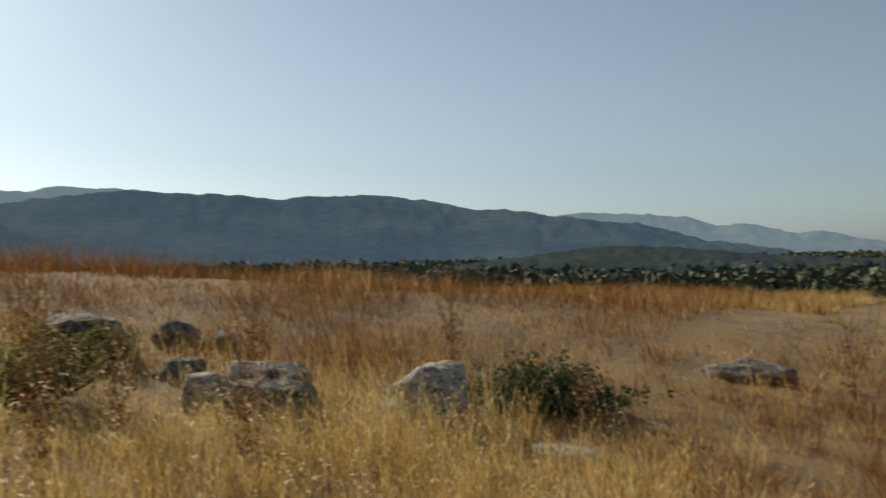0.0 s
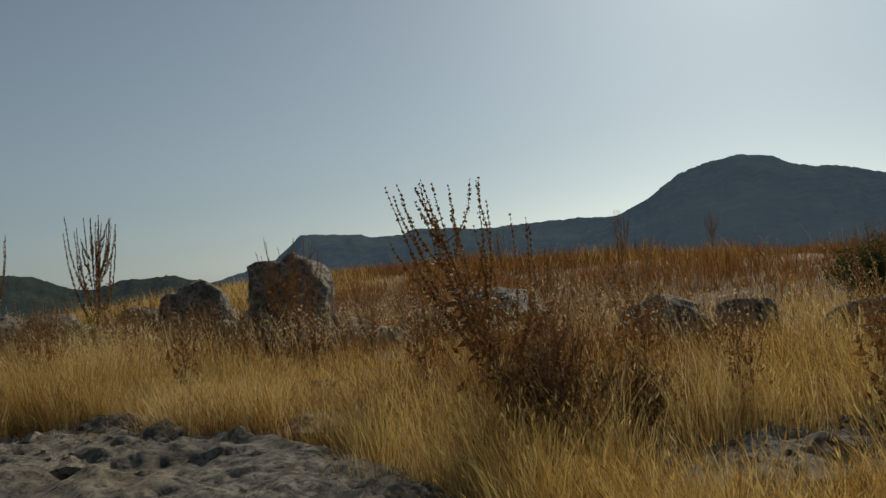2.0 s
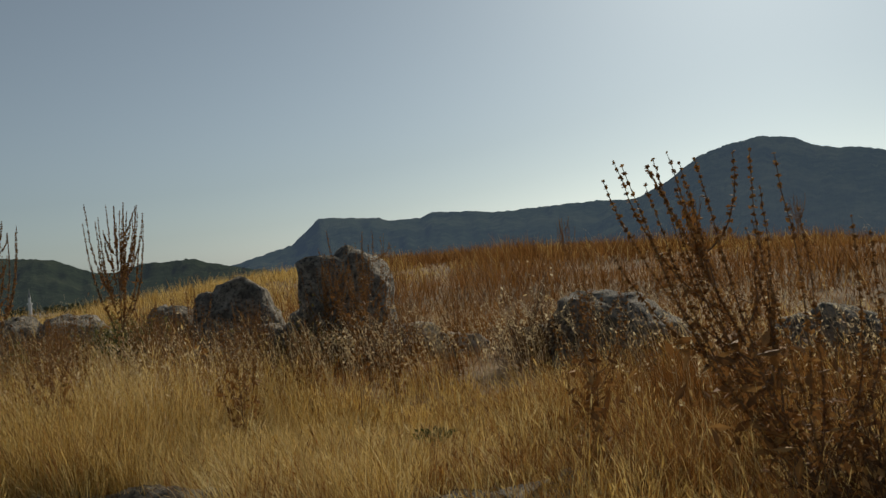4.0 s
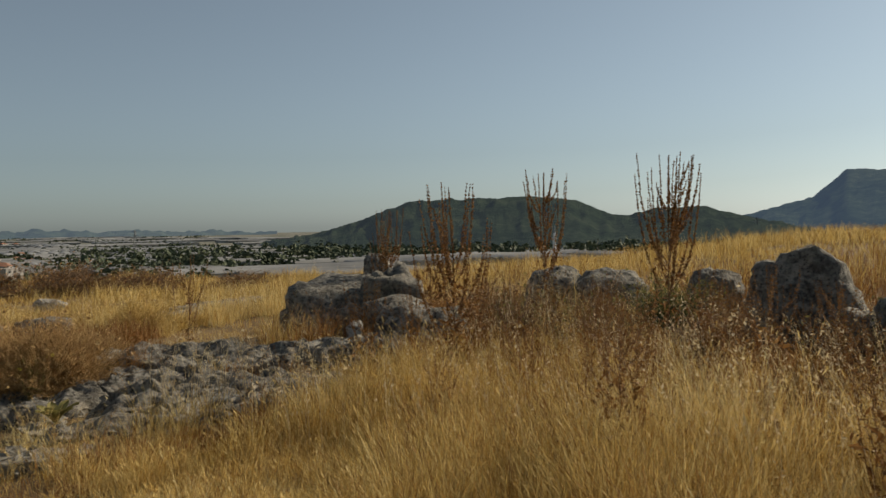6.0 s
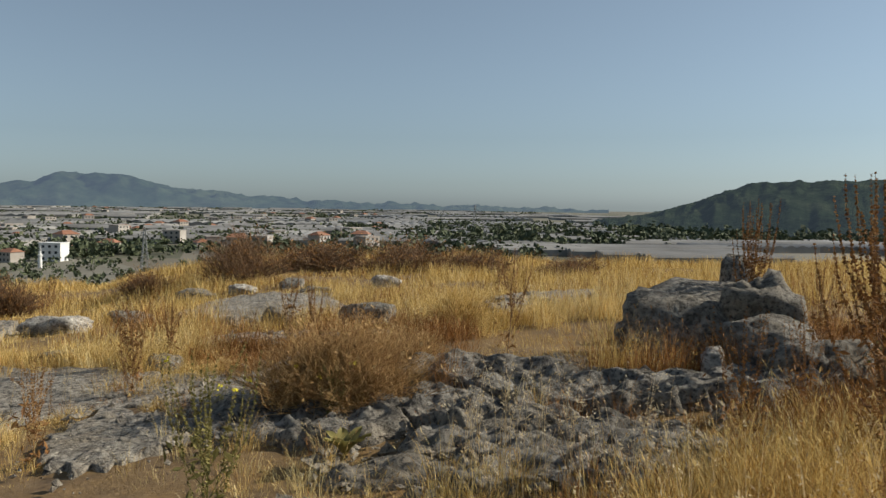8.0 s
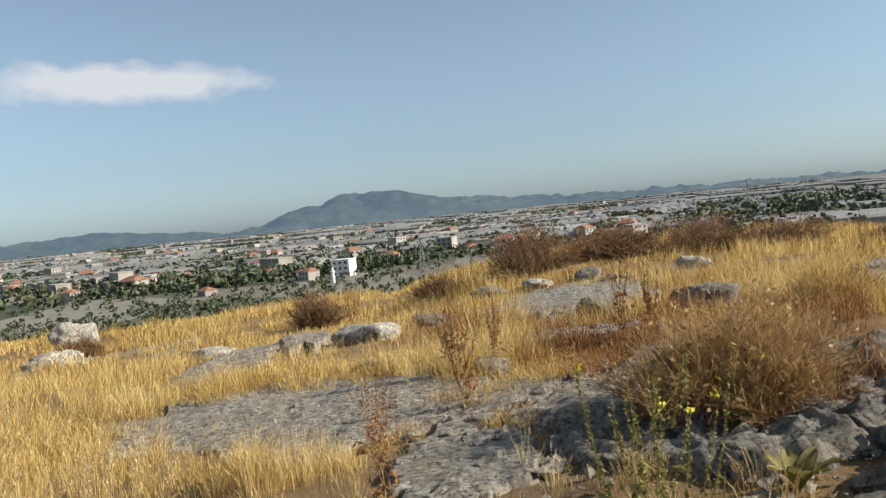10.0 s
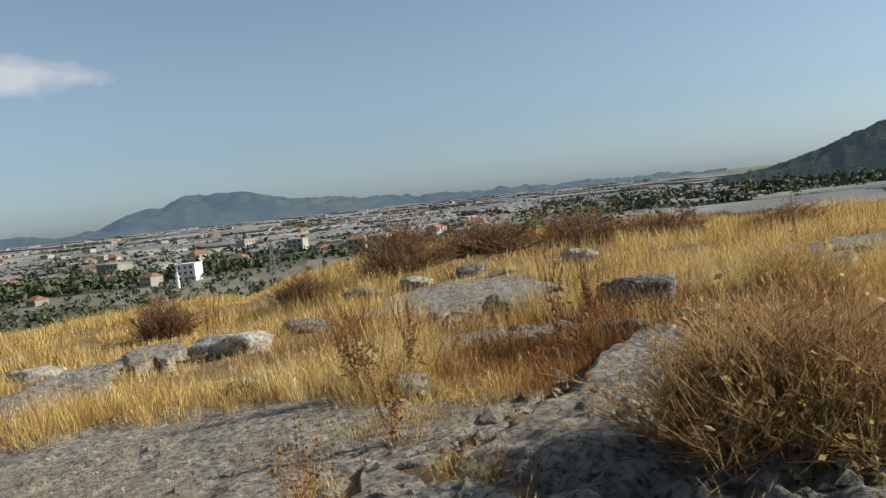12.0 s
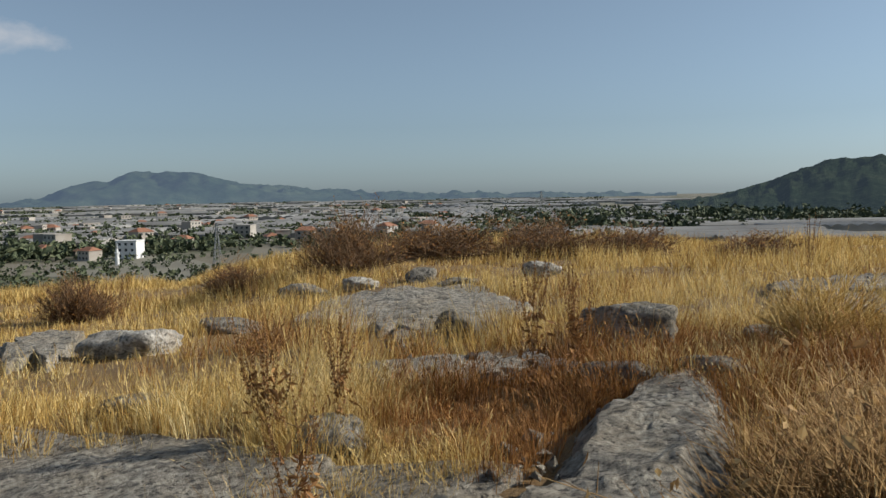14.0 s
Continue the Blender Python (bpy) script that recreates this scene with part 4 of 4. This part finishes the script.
for n in range(26):
    copy_thing(homes[int(gp.integers(0, 2))], on_plain(gp.uniform(78, 102), gp.uniform(350, 600), gp.uniform(0, 360))).scale = (0.7, 0.7, 0.7)

copy_thing(sheds[0], on_plain(-44.6, 740, 20))
copy_thing(sheds[0], on_plain(-46.9, 760, 20))
landmark = house(9, 8, 7.5, 3, True, WHITE_WALL, "white three-storey block with dark glazed front", "apartment_house")
landmark.matrix_basis = on_plain(81.2, 385, 55)


def tower(name, x, y, levels, material, label, category, cap=None):
    """A slender turned tower: (height, radius) from foot to tip."""
    base = thing(name, (x, y, float(height(x, y)) - 0.1), label, category)
    bm = bmesh.new()
    rings = []
    for z, r in levels:
        rings.append([bm.verts.new((r * math.cos(a), r * math.sin(a), z)) for a in np.arange(10) * 2 * math.pi / 10])
    for a, b in zip(rings, rings[1:]):
        for k in range(10):
            bm.faces.new((a[k], a[(k + 1) % 10], b[(k + 1) % 10], b[k]))
    part("shaft", bm, material, base)
    if cap:
        bm = bmesh.new()
        bmesh.ops.create_cone(bm, cap_ends=True, segments=10, radius1=cap[1], radius2=0.05, depth=cap[2], matrix=Matrix.Translation((0, 0, cap[0] + cap[2] / 2)))
        part("spire", bm, STEEL, base)
    return base


tower("minaret", *polar(82.0, 346), [(0, 0.85), (3, 0.75), (4.6, 0.65), (4.7, 1.0), (5.1, 1.0), (5.2, 0.5), (6.6, 0.5)], WHITE_WALL, "slim white minaret with a pointed spire", "tower", (6.6, 0.55, 2.4))
tower("minaret", *polar(26.0, 640), [(0, 1.6), (8, 1.4), (14, 1.2), (14.1, 2.0), (15, 2.0), (15.1, 0.9), (19, 0.9)], WHITE_WALL, "slim white minaret with a pointed spire", "tower", (19, 0.95, 6.0))


def pylon(x, y, h):
    base = thing("power_pylon", (x, y, float(height(x, y)) - 0.1), "grey steel lattice power pylon on the plain", "pylon")
    legs = []
    for sx, sy in ((-1, -1), (1, -1), (1, 1), (-1, 1)):
        legs.append([(sx * h * 0.09, sy * h * 0.09, 0), (sx * h * 0.04, sy * h * 0.04, h * 0.55), (sx * h * 0.012, sy * h * 0.012, h)])
    for leg in legs:
        v, q = tubes(np.array([leg]), np.full((1, 3), h * 0.009), 4)
        mesh_object("leg", v, q, STEEL, base)
    for z0 in np.linspace(0.05, 0.9, 9):
        k0, k1 = np.interp([z0, z0 + 0.09], [0, 0.55, 1], [0.09, 0.04, 0.012])
        for s in (-1, 1):
            v, q = tubes(np.array([[(s * h * k0, -h * k0, z0 * h), (-s * h * k1, -h * k1, (z0 + 0.09) * h)], [(-h * k0, s * h * k0, z0 * h), (-h * k1, -s * h * k1, (z0 + 0.09) * h)]]), np.full((2, 2), h * 0.005), 3)
            mesh_object("brace", v, q, STEEL, base)
    for z in (0.7, 0.82, 0.94):
        v, q = tubes(np.array([[(-h * 0.13, 0, z * h), (h * 0.13, 0, z * h)]]), np.full((1, 2), h * 0.008), 4)
        mesh_object("cross_arm", v, q, STEEL, base)


pylon(*polar(75.85, 330), 16)
pylon(*polar(54.0, 900), 26)
pylon(*polar(13.0, 1000), 30)


def far_woods(name, count, place, low, high, seed, label):
    """Crowns of far trees, each an uneven clump, as one stand."""
    g = np.random.default_rng(seed)
    yaw, r = place(g, count)
    x, y = CX - r * np.sin(np.radians(yaw)), CY + r * np.cos(np.radians(yaw))
    s = g.uniform(low, high, count)
    each = 15
    u = g.normal(0, 1, (count, each, 3))
    u /= np.linalg.norm(u, axis=2, keepdims=True)
    u *= g.uniform(0.35, 1.0, (count, each, 1)) ** 0.5 * (1 + 0.25 * np.sin(u[..., :1] * 5 + yaw[:, None, None]))
    c = u * np.stack([s, s, s * g.uniform(0.7, 1.15, count)], -1)[:, None] + np.stack([x, y, height(x, y) + s * 0.75], -1)[:, None]
    v, f = flakes(c.reshape(-1, 3), np.repeat(s * 0.7, each), g, 1.3)
    tagged(mesh_object(name, v, f, FAR_TREES, smooth=False), label, "trees", kind="stuff")


def clustered(lo, hi, r0, r1, spread):
    def place(g, count):
        n = max(1, count // 9)
        hub = g.integers(0, n, count)
        yaw, r = g.uniform(lo, hi, n)[hub], (r0 * (r1 / r0) ** g.uniform(0, 1, n))[hub]
        return yaw + g.normal(0, 1, count) * spread * 400 / r, r + g.normal(0, 12, count)
    return place


far_woods("plain_trees", 6600, clustered(50, 112, 400, 3300, 2.0), 1.7, 4.0, 3, "dark trees and hedges scattered over the plain")
far_woods("slope_groves", 850, clustered(58, 112, 210, 430, 5.0), 0.9, 1.9, 8, "olive trees and scrub on the lower slope")
far_woods("woodland", 800, clustered(38, 58, 520, 1100, 2.0), 2.5, 5.0, 4, "dark green wood at the edge of the fields")
far_woods("woodland_east", 5200, lambda g, n: (g.uniform(-108, -38, n), 430 * (2000 / 430) ** g.uniform(0, 1, n)), 3.5, 7.0, 5, "green woodland below a long ridge")
far_woods("hill_foot_trees", 1400, lambda g, n: (g.uniform(8, 44, n), g.uniform(640, 1000, n)), 3.0, 6.0, 6, "dark scrub at the foot of a green hill")


# ---- a lone cloud ----
def cloud():
    m = bpy.data.materials.new("cloud_glow")
    m.use_nodes = True
    nt = m.node_tree
    nt.nodes.clear()
    out, em, tr, ms = (nt.nodes.new(n) for n in ("ShaderNodeOutputMaterial", "ShaderNodeEmission", "ShaderNodeBsdfTransparent", "ShaderNodeMixShader"))
    co = nt.nodes.new("ShaderNodeTexCoord").outputs["UV"]
    wide = nt.nodes.new("ShaderNodeMapping")
    wide.inputs["Scale"].default_value = (7.5, 1.7, 1)
    nt.links.new(co, wide.inputs[0])
    n = noise_tex(nt, 1.0, 8, 0.55, wide.outputs[0])
    grad = nt.nodes.new("ShaderNodeTexGradient")
    grad.gradient_type = "SPHERICAL"
    mp = nt.nodes.new("ShaderNodeMapping")
    mp.inputs["Location"].default_value, mp.inputs["Scale"].default_value = (-1.0, -1.0, 0), (2, 2, 1)
    nt.links.new(co, mp.inputs[0])
    nt.links.new(mp.outputs[0], grad.inputs[0])
    add = nt.nodes.new("ShaderNodeMath")
    add.operation = "MULTIPLY_ADD"
    add.inputs[1].default_value = 0.9
    nt.links.new(grad.outputs["Fac"], add.inputs[0])
    nt.links.new(n.outputs[0], add.inputs[2])
    nt.links.new(ramp(nt, add.outputs[0], [(0.58, (0, 0, 0)), (1.0, (0.85, 0.85, 0.85))]), ms.inputs[0])
    # the cloud's sunlit white is put in as emission of the sheet
    em.inputs[0].default_value, em.inputs[1].default_value = (0.95, 0.95, 0.96, 1), 0.5
    nt.links.new(tr.outputs[0], ms.inputs[1])
    nt.links.new(em.outputs[0], ms.inputs[2])
    nt.links.new(ms.outputs[0], out.inputs[0])
    far = 3400
    a = np.linspace(105.5, 83.4, 24)
    e = np.linspace(8.4, 11.6, 8)
    ee, aa = np.meshgrid(e, a, indexing="ij")
    ee = ee + (aa - 95) * 0.02
    v = np.stack([CX - far * np.sin(np.radians(aa)), CY + far * np.cos(np.radians(aa)), far * np.tan(np.radians(ee))], -1).reshape(-1, 3)
    i, j = np.meshgrid(np.arange(7), np.arange(23), indexing="ij")
    b = (i * 24 + j).ravel()
    q = np.stack([b, b + 1, b + 25, b + 24], -1)
    ob = mesh_object("backdrop_cloud", v, q, m)
    uv = ob.data.uv_layers.new(name="UVMap")
    idx = np.empty(len(ob.data.loops), np.int32)
    ob.data.loops.foreach_get("vertex_index", idx)
    uv.data.foreach_set("uv", np.stack([(idx % 24) / 23, (idx // 24) / 7], -1).astype(np.float32).ravel())
    tagged(ob, "small white cloud low in the blue sky", "cloud", kind="structure")


cloud()


# ---- grass ----
WALK_LINE = [(2.0, -3.2), (1.0, -2.5), (0.3, -0.7), (-0.2, 0.5), (-0.8, 1.0), (-1.9, 2.0), (-2.8, 2.4), (-4.6, 2.3), (-6.2, 2.5), (-7.5, 3.2)]


def clear_of_rock(x, y):
    """True where neither bare rock nor a bush covers the ground."""
    ok = np.ones(len(x), bool)
    rag = 0.5 * hash_noise(x * 2.2, y * 2.2, 5) + 0.25 * hash_noise(x * 6, y * 6, 6)
    for sx, sy, rx, ry, turn in SLABS:
        c, s = math.cos(radians(turn)), math.sin(radians(turn))
        u, v = (x - sx) * c + (y - sy) * s, -(x - sx) * s + (y - sy) * c
        ok &= (u / rx) ** 2 + (v / ry) ** 2 + rag > 0.82
    for bx, by, r in BUSHES:
        ok &= np.hypot(x - bx, y - by) > r * 0.72
    return ok


def from_walk(x, y):
    line = np.array(WALK_LINE)
    fine = np.concatenate([np.linspace(a, b, 5)[:-1] for a, b in zip(line, line[1:])] + [line[-1:]])
    return np.min(np.hypot(x[:, None] - fine[None, :, 0], y[:, None] - fine[None, :, 1]), axis=1)


def tufts(count, seed):
    """Bunch grass: every tuft is a fountain of thin arching blades, many of them ending in a pale spikelet."""
    g = np.random.default_rng(seed)
    line = np.array(WALK_LINE)
    west = np.array([(-9.0, 4.4), (-11.5, 5.4), (-14.0, 6.0), (-10.5, 8.0), (-16.0, 4.0)])
    hubs = np.concatenate([line, west])
    spot = hubs[g.integers(0, len(hubs), count)] + g.normal(0, 0.7, (count, 2))
    d, a = 0.5 + g.gamma(1.8, 3.2, count), g.uniform(0, 2 * np.pi, count)
    x, y = spot[:, 0] + d * np.cos(a), spot[:, 1] + d * np.sin(a)
    near = from_walk(x, y)
    behind = np.interp(x, [-40, -7.5, -4.6, -2.8, 0.3, 2.0, 20], [-5.5, 1.0, 1.3, 1.4, -1.8, -4.2, -6.0])
    full = np.where(x > -5.2, 1.0, 0.62)
    dense = full + 1.2 * fbm(x * 0.42, y * 0.42, 41, 3) + 0.7 * hash_noise(x * 1.5, y * 1.5, 43)
    ok = (near > 0.6) & (near < 15) & (g.uniform(0, 1, count) < np.clip(dense, 0.05, 1)) & clear_of_rock(x, y)
    ok &= (y > behind) | (g.uniform(0, 1, count) < 0.12)
    x, y, near = x[ok], y[ok], near[ok]
    n = len(x)
    tall = np.clip(0.33 + 0.24 * fbm(x * 0.5, y * 0.5, 21, 3) + 0.12 * hash_noise(x * 1.7, y * 1.7, 23), 0.11, 0.6) * g.uniform(0.6, 1.35, n)
    tall *= np.where((y > 7.6) & (y < 10.6) & (x > -6), 0.7, 1.0) * np.where(near < 1.3, 0.6, 1.0) * np.where((y > 5.5) & (x > -1) & (x < 8), 0.72, 1.0)
    girth = g.uniform(0.035, 0.10, n)
    red = russet(x, y) + g.normal(0, 0.22, n) + np.where(x < -5, 0.9, 0.2) * fbm(x * 0.6, y * 0.6, 53, 2) + np.where(x < -5, 0.5, 0.0) - np.where((x > -5) & (y < 6.8) & (near < 5.5), 0.24, 0.0)
    kind = np.where(red > 0.45, 1, np.where(hash_noise(x * 0.9, y * 0.9, 47) + g.normal(0, 0.35, n) > 0.35, 2, 0))
    each = np.where(near < 3, 38, np.where(near < 6, 24, np.where(near < 10, 15, 9)))
    for m, (name, material, label) in enumerate((("dry_grass", DRY_GRASS, "golden dry grass growing in arching tufts"), ("russet_grass", RUSSET_GRASS, "reddish dry grass on the rising ground"), ("pale_grass", PALE_GRASS, "pale straw-coloured grass tufts between limestone slabs"))):
        points, quads, tris, total = [], [], [], 0
        for least, most in ((0, 3.2), (3.2, 7), (7, 20)):
            pick = (kind == m) & (near >= least) & (near < most)
            rep = np.repeat(np.nonzero(pick)[0], each[pick])
            k = len(rep)
            o = g.normal(0, 1, (k, 2)) * girth[rep, None]
            far = np.linalg.norm(o, axis=1) / (girth[rep] * 2.2)
            h = tall[rep] * g.uniform(0.35, 1.15, k) * np.clip(1.12 - 0.35 * far, 0.45, 1.1)
            turn = np.arctan2(o[:, 1], o[:, 0]) + g.normal(0, 0.7, k)
            lean = h * (0.12 + 0.55 * far * g.uniform(0.4, 1.2, k) + 0.35 * g.uniform(0, 1, k) ** 3)
            wind = 0.10 * h
            bend = np.stack([np.cos(turn) * lean - wind * 0.8, np.sin(turn) * lean + wind * 0.4], -1)
            w = (0.0010 + 0.00024 * near[rep]) * g.uniform(0.55, 1.3, k)
            face = g.uniform(0, 2 * np.pi, k)
            sx = np.stack([np.cos(face) * w, np.sin(face) * w], -1)
            foot = np.stack([x[rep], y[rep]], -1) + o
            z = bumpy(foot[:, 0], foot[:, 1]) - 0.02
            drop = np.minimum(lean / h, 0.8) ** 2 * 0.35
            rows = [(0.0, 0.0, 1.0), (0.45, 0.16, 0.9), (0.8, 0.52, 0.6)] if most < 4 else [(0.0, 0.0, 1.0), (0.6, 0.3, 0.8)] if most < 8 else [(0.0, 0.0, 1.5)]
            stack = []
            for u, b, thin in rows:
                c = foot + bend * b
                zz = z + h * u * (1 - drop * u)
                stack += [np.concatenate([c - sx * thin, zz[:, None]], 1), np.concatenate([c + sx * thin, zz[:, None]], 1)]
            tip = np.concatenate([foot + bend, (z + h * (1 - drop))[:, None]], 1)
            stack.append(tip)
            P = np.stack(stack, 1)
            i = total + np.arange(k)[:, None] * len(stack)
            for q in range(len(rows) - 1):
                quads.append(i + np.array([[2 * q, 2 * q + 1, 2 * q + 3, 2 * q + 2]]))
            tris.append(i + np.array([[len(stack) - 3, len(stack) - 2, len(stack) - 1]]))
            points.append(P.reshape(-1, 3))
            total += k * len(stack)
            seeded = g.uniform(0, 1, k) < (0.3 if most < 8 else 0.08)
            c = tip[seeded] - [0, 0, 0.012]
            aim = np.concatenate([bend[seeded] * 0.5, -0.02 + 0.35 * h[seeded, None]], 1)
            aim *= (g.uniform(0.014, 0.034, len(c)) / (np.linalg.norm(aim, axis=1) + 1e-9))[:, None]
            flat = np.concatenate([sx[seeded] * 1.9, np.zeros((len(c), 1))], 1)
            points.append(np.stack([c - aim, c + flat, c + aim, c - flat], 1).reshape(-1, 3))
            quads.append(total + np.arange(len(c))[:, None] * 4 + np.array([[0, 1, 2, 3]]))
            total += len(c) * 4
        ob = mesh_object(name, np.concatenate(points), [np.concatenate(quads), np.concatenate(tris)], material)
        tagged(ob, label, "grass", kind="stuff")


def russet(x, y):
    """How far a place belongs to the reddish grass of the rise."""
    return 0.55 * fbm(x * 0.16, y * 0.16, 33, 3) + 0.6 * np.clip((x + 3) / 5, -1, 1) + 0.25 * np.clip((y - 8) / 8, -1, 1) + 0.12


tufts(62000, 5)


def rubble(count, seed):
    """Loose chips and fist-sized stones strewn over the bare rock and thin soil."""
    g = np.random.default_rng(seed)
    pick = np.where(g.uniform(0, 1, count) < 0.45, g.integers(5, 9, count), g.integers(0, len(SLABS), count))
    plan = np.array(SLABS)[pick]
    a, u = g.uniform(0, 2 * np.pi, count), g.uniform(0.2, 1.25, count)
    px, py, turn = np.cos(a) * u * plan[:, 2], np.sin(a) * u * plan[:, 3], np.radians(plan[:, 4])
    x, y = plan[:, 0] + px * np.cos(turn) - py * np.sin(turn), plan[:, 1] + px * np.sin(turn) + py * np.cos(turn)
    r = 0.012 + 0.07 * g.uniform(0, 1, count) ** 5
    v, f = pods(np.stack([x, y, bumpy(x, y) + 0.03 + r * 0.3], -1), r[:, None, None], g, 0.7)
    tagged(mesh_object("loose_stones", v, f, SLAB_STONE, smooth=False), "grey limestone chips strewn over bare rock", "stones", kind="stuff")


rubble(7000, 17)


def oats(count, seed):
    """Wild oat stalks with drooping pale spikelets above the grass."""
    g = np.random.default_rng(seed)
    line = np.array(WALK_LINE)
    thick = np.array([(-3.2, 3.2), (-2.6, 3.0), (-3.6, 4.0), (-4.2, 4.6)])
    base = np.concatenate([line, thick])[g.integers(0, len(line) + 4, count)]
    d, a = 2.2 + g.gamma(2.0, 2.0, count), g.uniform(0, 2 * np.pi, count)
    x, y = base[:, 0] + d * np.cos(a), base[:, 1] + d * np.sin(a)
    near = np.min(np.hypot(x[:, None] - line[None, :, 0], y[:, None] - line[None, :, 1]), axis=1)
    ok = (near > 2.3) & (fbm(x * 0.45, y * 0.45, 61, 3) + 0.02 * (x + 6) > 0.0)
    x, y = x[ok], y[ok]
    n = len(x)
    z, h = bumpy(x, y), g.uniform(0.45, 0.85, n)
    wind = 2.6 + g.normal(0, 0.7, n)
    t = np.array([0, 0.5, 0.85, 1.0])
    bend = (h * g.uniform(0.15, 0.4, n))[:, None] * t**2.2
    P = np.stack([x[:, None] + bend * np.cos(wind)[:, None], y[:, None] + bend * np.sin(wind)[:, None], z[:, None] + h[:, None] * t - bend * 0.35], -1)
    v, q = tubes(P, np.tile([0.0016, 0.0013, 0.0009, 0.0006], (n, 1)), 3)
    k = g.uniform(0.55, 1.0, (n, 9))
    c = np.stack([np.stack([np.interp(k[m], t, P[m, :, e]) for e in range(3)], -1) for m in range(n)]).reshape(-1, 3)
    c = c + g.normal(0, 0.016, c.shape) - [0, 0, 0.012]
    v2, q2 = flakes(c, 0.0088, g, 2.6)
    ob = mesh_object("wild_oats", np.concatenate([v, v2]), [q, q2 + len(v)], OAT, smooth=False)
    tagged(ob, "wild oat stalks with pale drooping spikelets", "grass", kind="stuff")


oats(9500, 9)


def far_blades(count, seed):
    """Coarser blades for the rim of the hilltop, where single ones no longer tell."""
    g = np.random.default_rng(seed)
    r, a = 44 * np.sqrt(g.uniform(0.02, 1, count)), g.uniform(-100, 125, count)
    x, y = CX - r * np.sin(np.radians(a)), CY + r * np.cos(np.radians(a))
    near = from_walk(x, y)
    ok = (near > 8.0) & (fbm(x * 0.7, y * 0.7, 71, 3) > np.where(x > -4, -0.9, -0.45)) & clear_of_rock(x, y)
    x, y, near = x[ok], y[ok], near[ok]
    n = len(x)
    red = russet(x, y) > 0.45 + g.normal(0, 0.25, n)
    h = np.clip(0.34 + 0.3 * fbm(x * 0.5, y * 0.5, 21, 4), 0.1, 0.7) * g.uniform(0.4, 1.2, n)
    w, t, lean, wind = 0.0008 * near * g.uniform(0.4, 1.0, n) ** 1.5, g.uniform(0, 2 * np.pi, n), h * g.uniform(0, 0.8, n), g.uniform(0, 2 * np.pi, n)
    z = bumpy(x, y) - 0.02
    P = np.stack([np.stack([x - w * np.cos(t), y - w * np.sin(t), z], -1), np.stack([x + w * np.cos(t), y + w * np.sin(t), z], -1),
                  np.stack([x + lean * np.cos(wind), y + lean * np.sin(wind), z + h], -1)], 1)
    for name, some, material, label in (("far_gold_grass", ~red, DRY_GRASS, "gold dry grass on the far part of the hilltop"), ("far_russet_grass", red, RUSSET_GRASS, "russet dry grass on the far part of the hilltop")):
        v = P[some].reshape(-1, 3)
        tagged(mesh_object(name, v, np.arange(len(v)).reshape(-1, 3), material), label, "grass", kind="stuff")


far_blades(520000, 15)
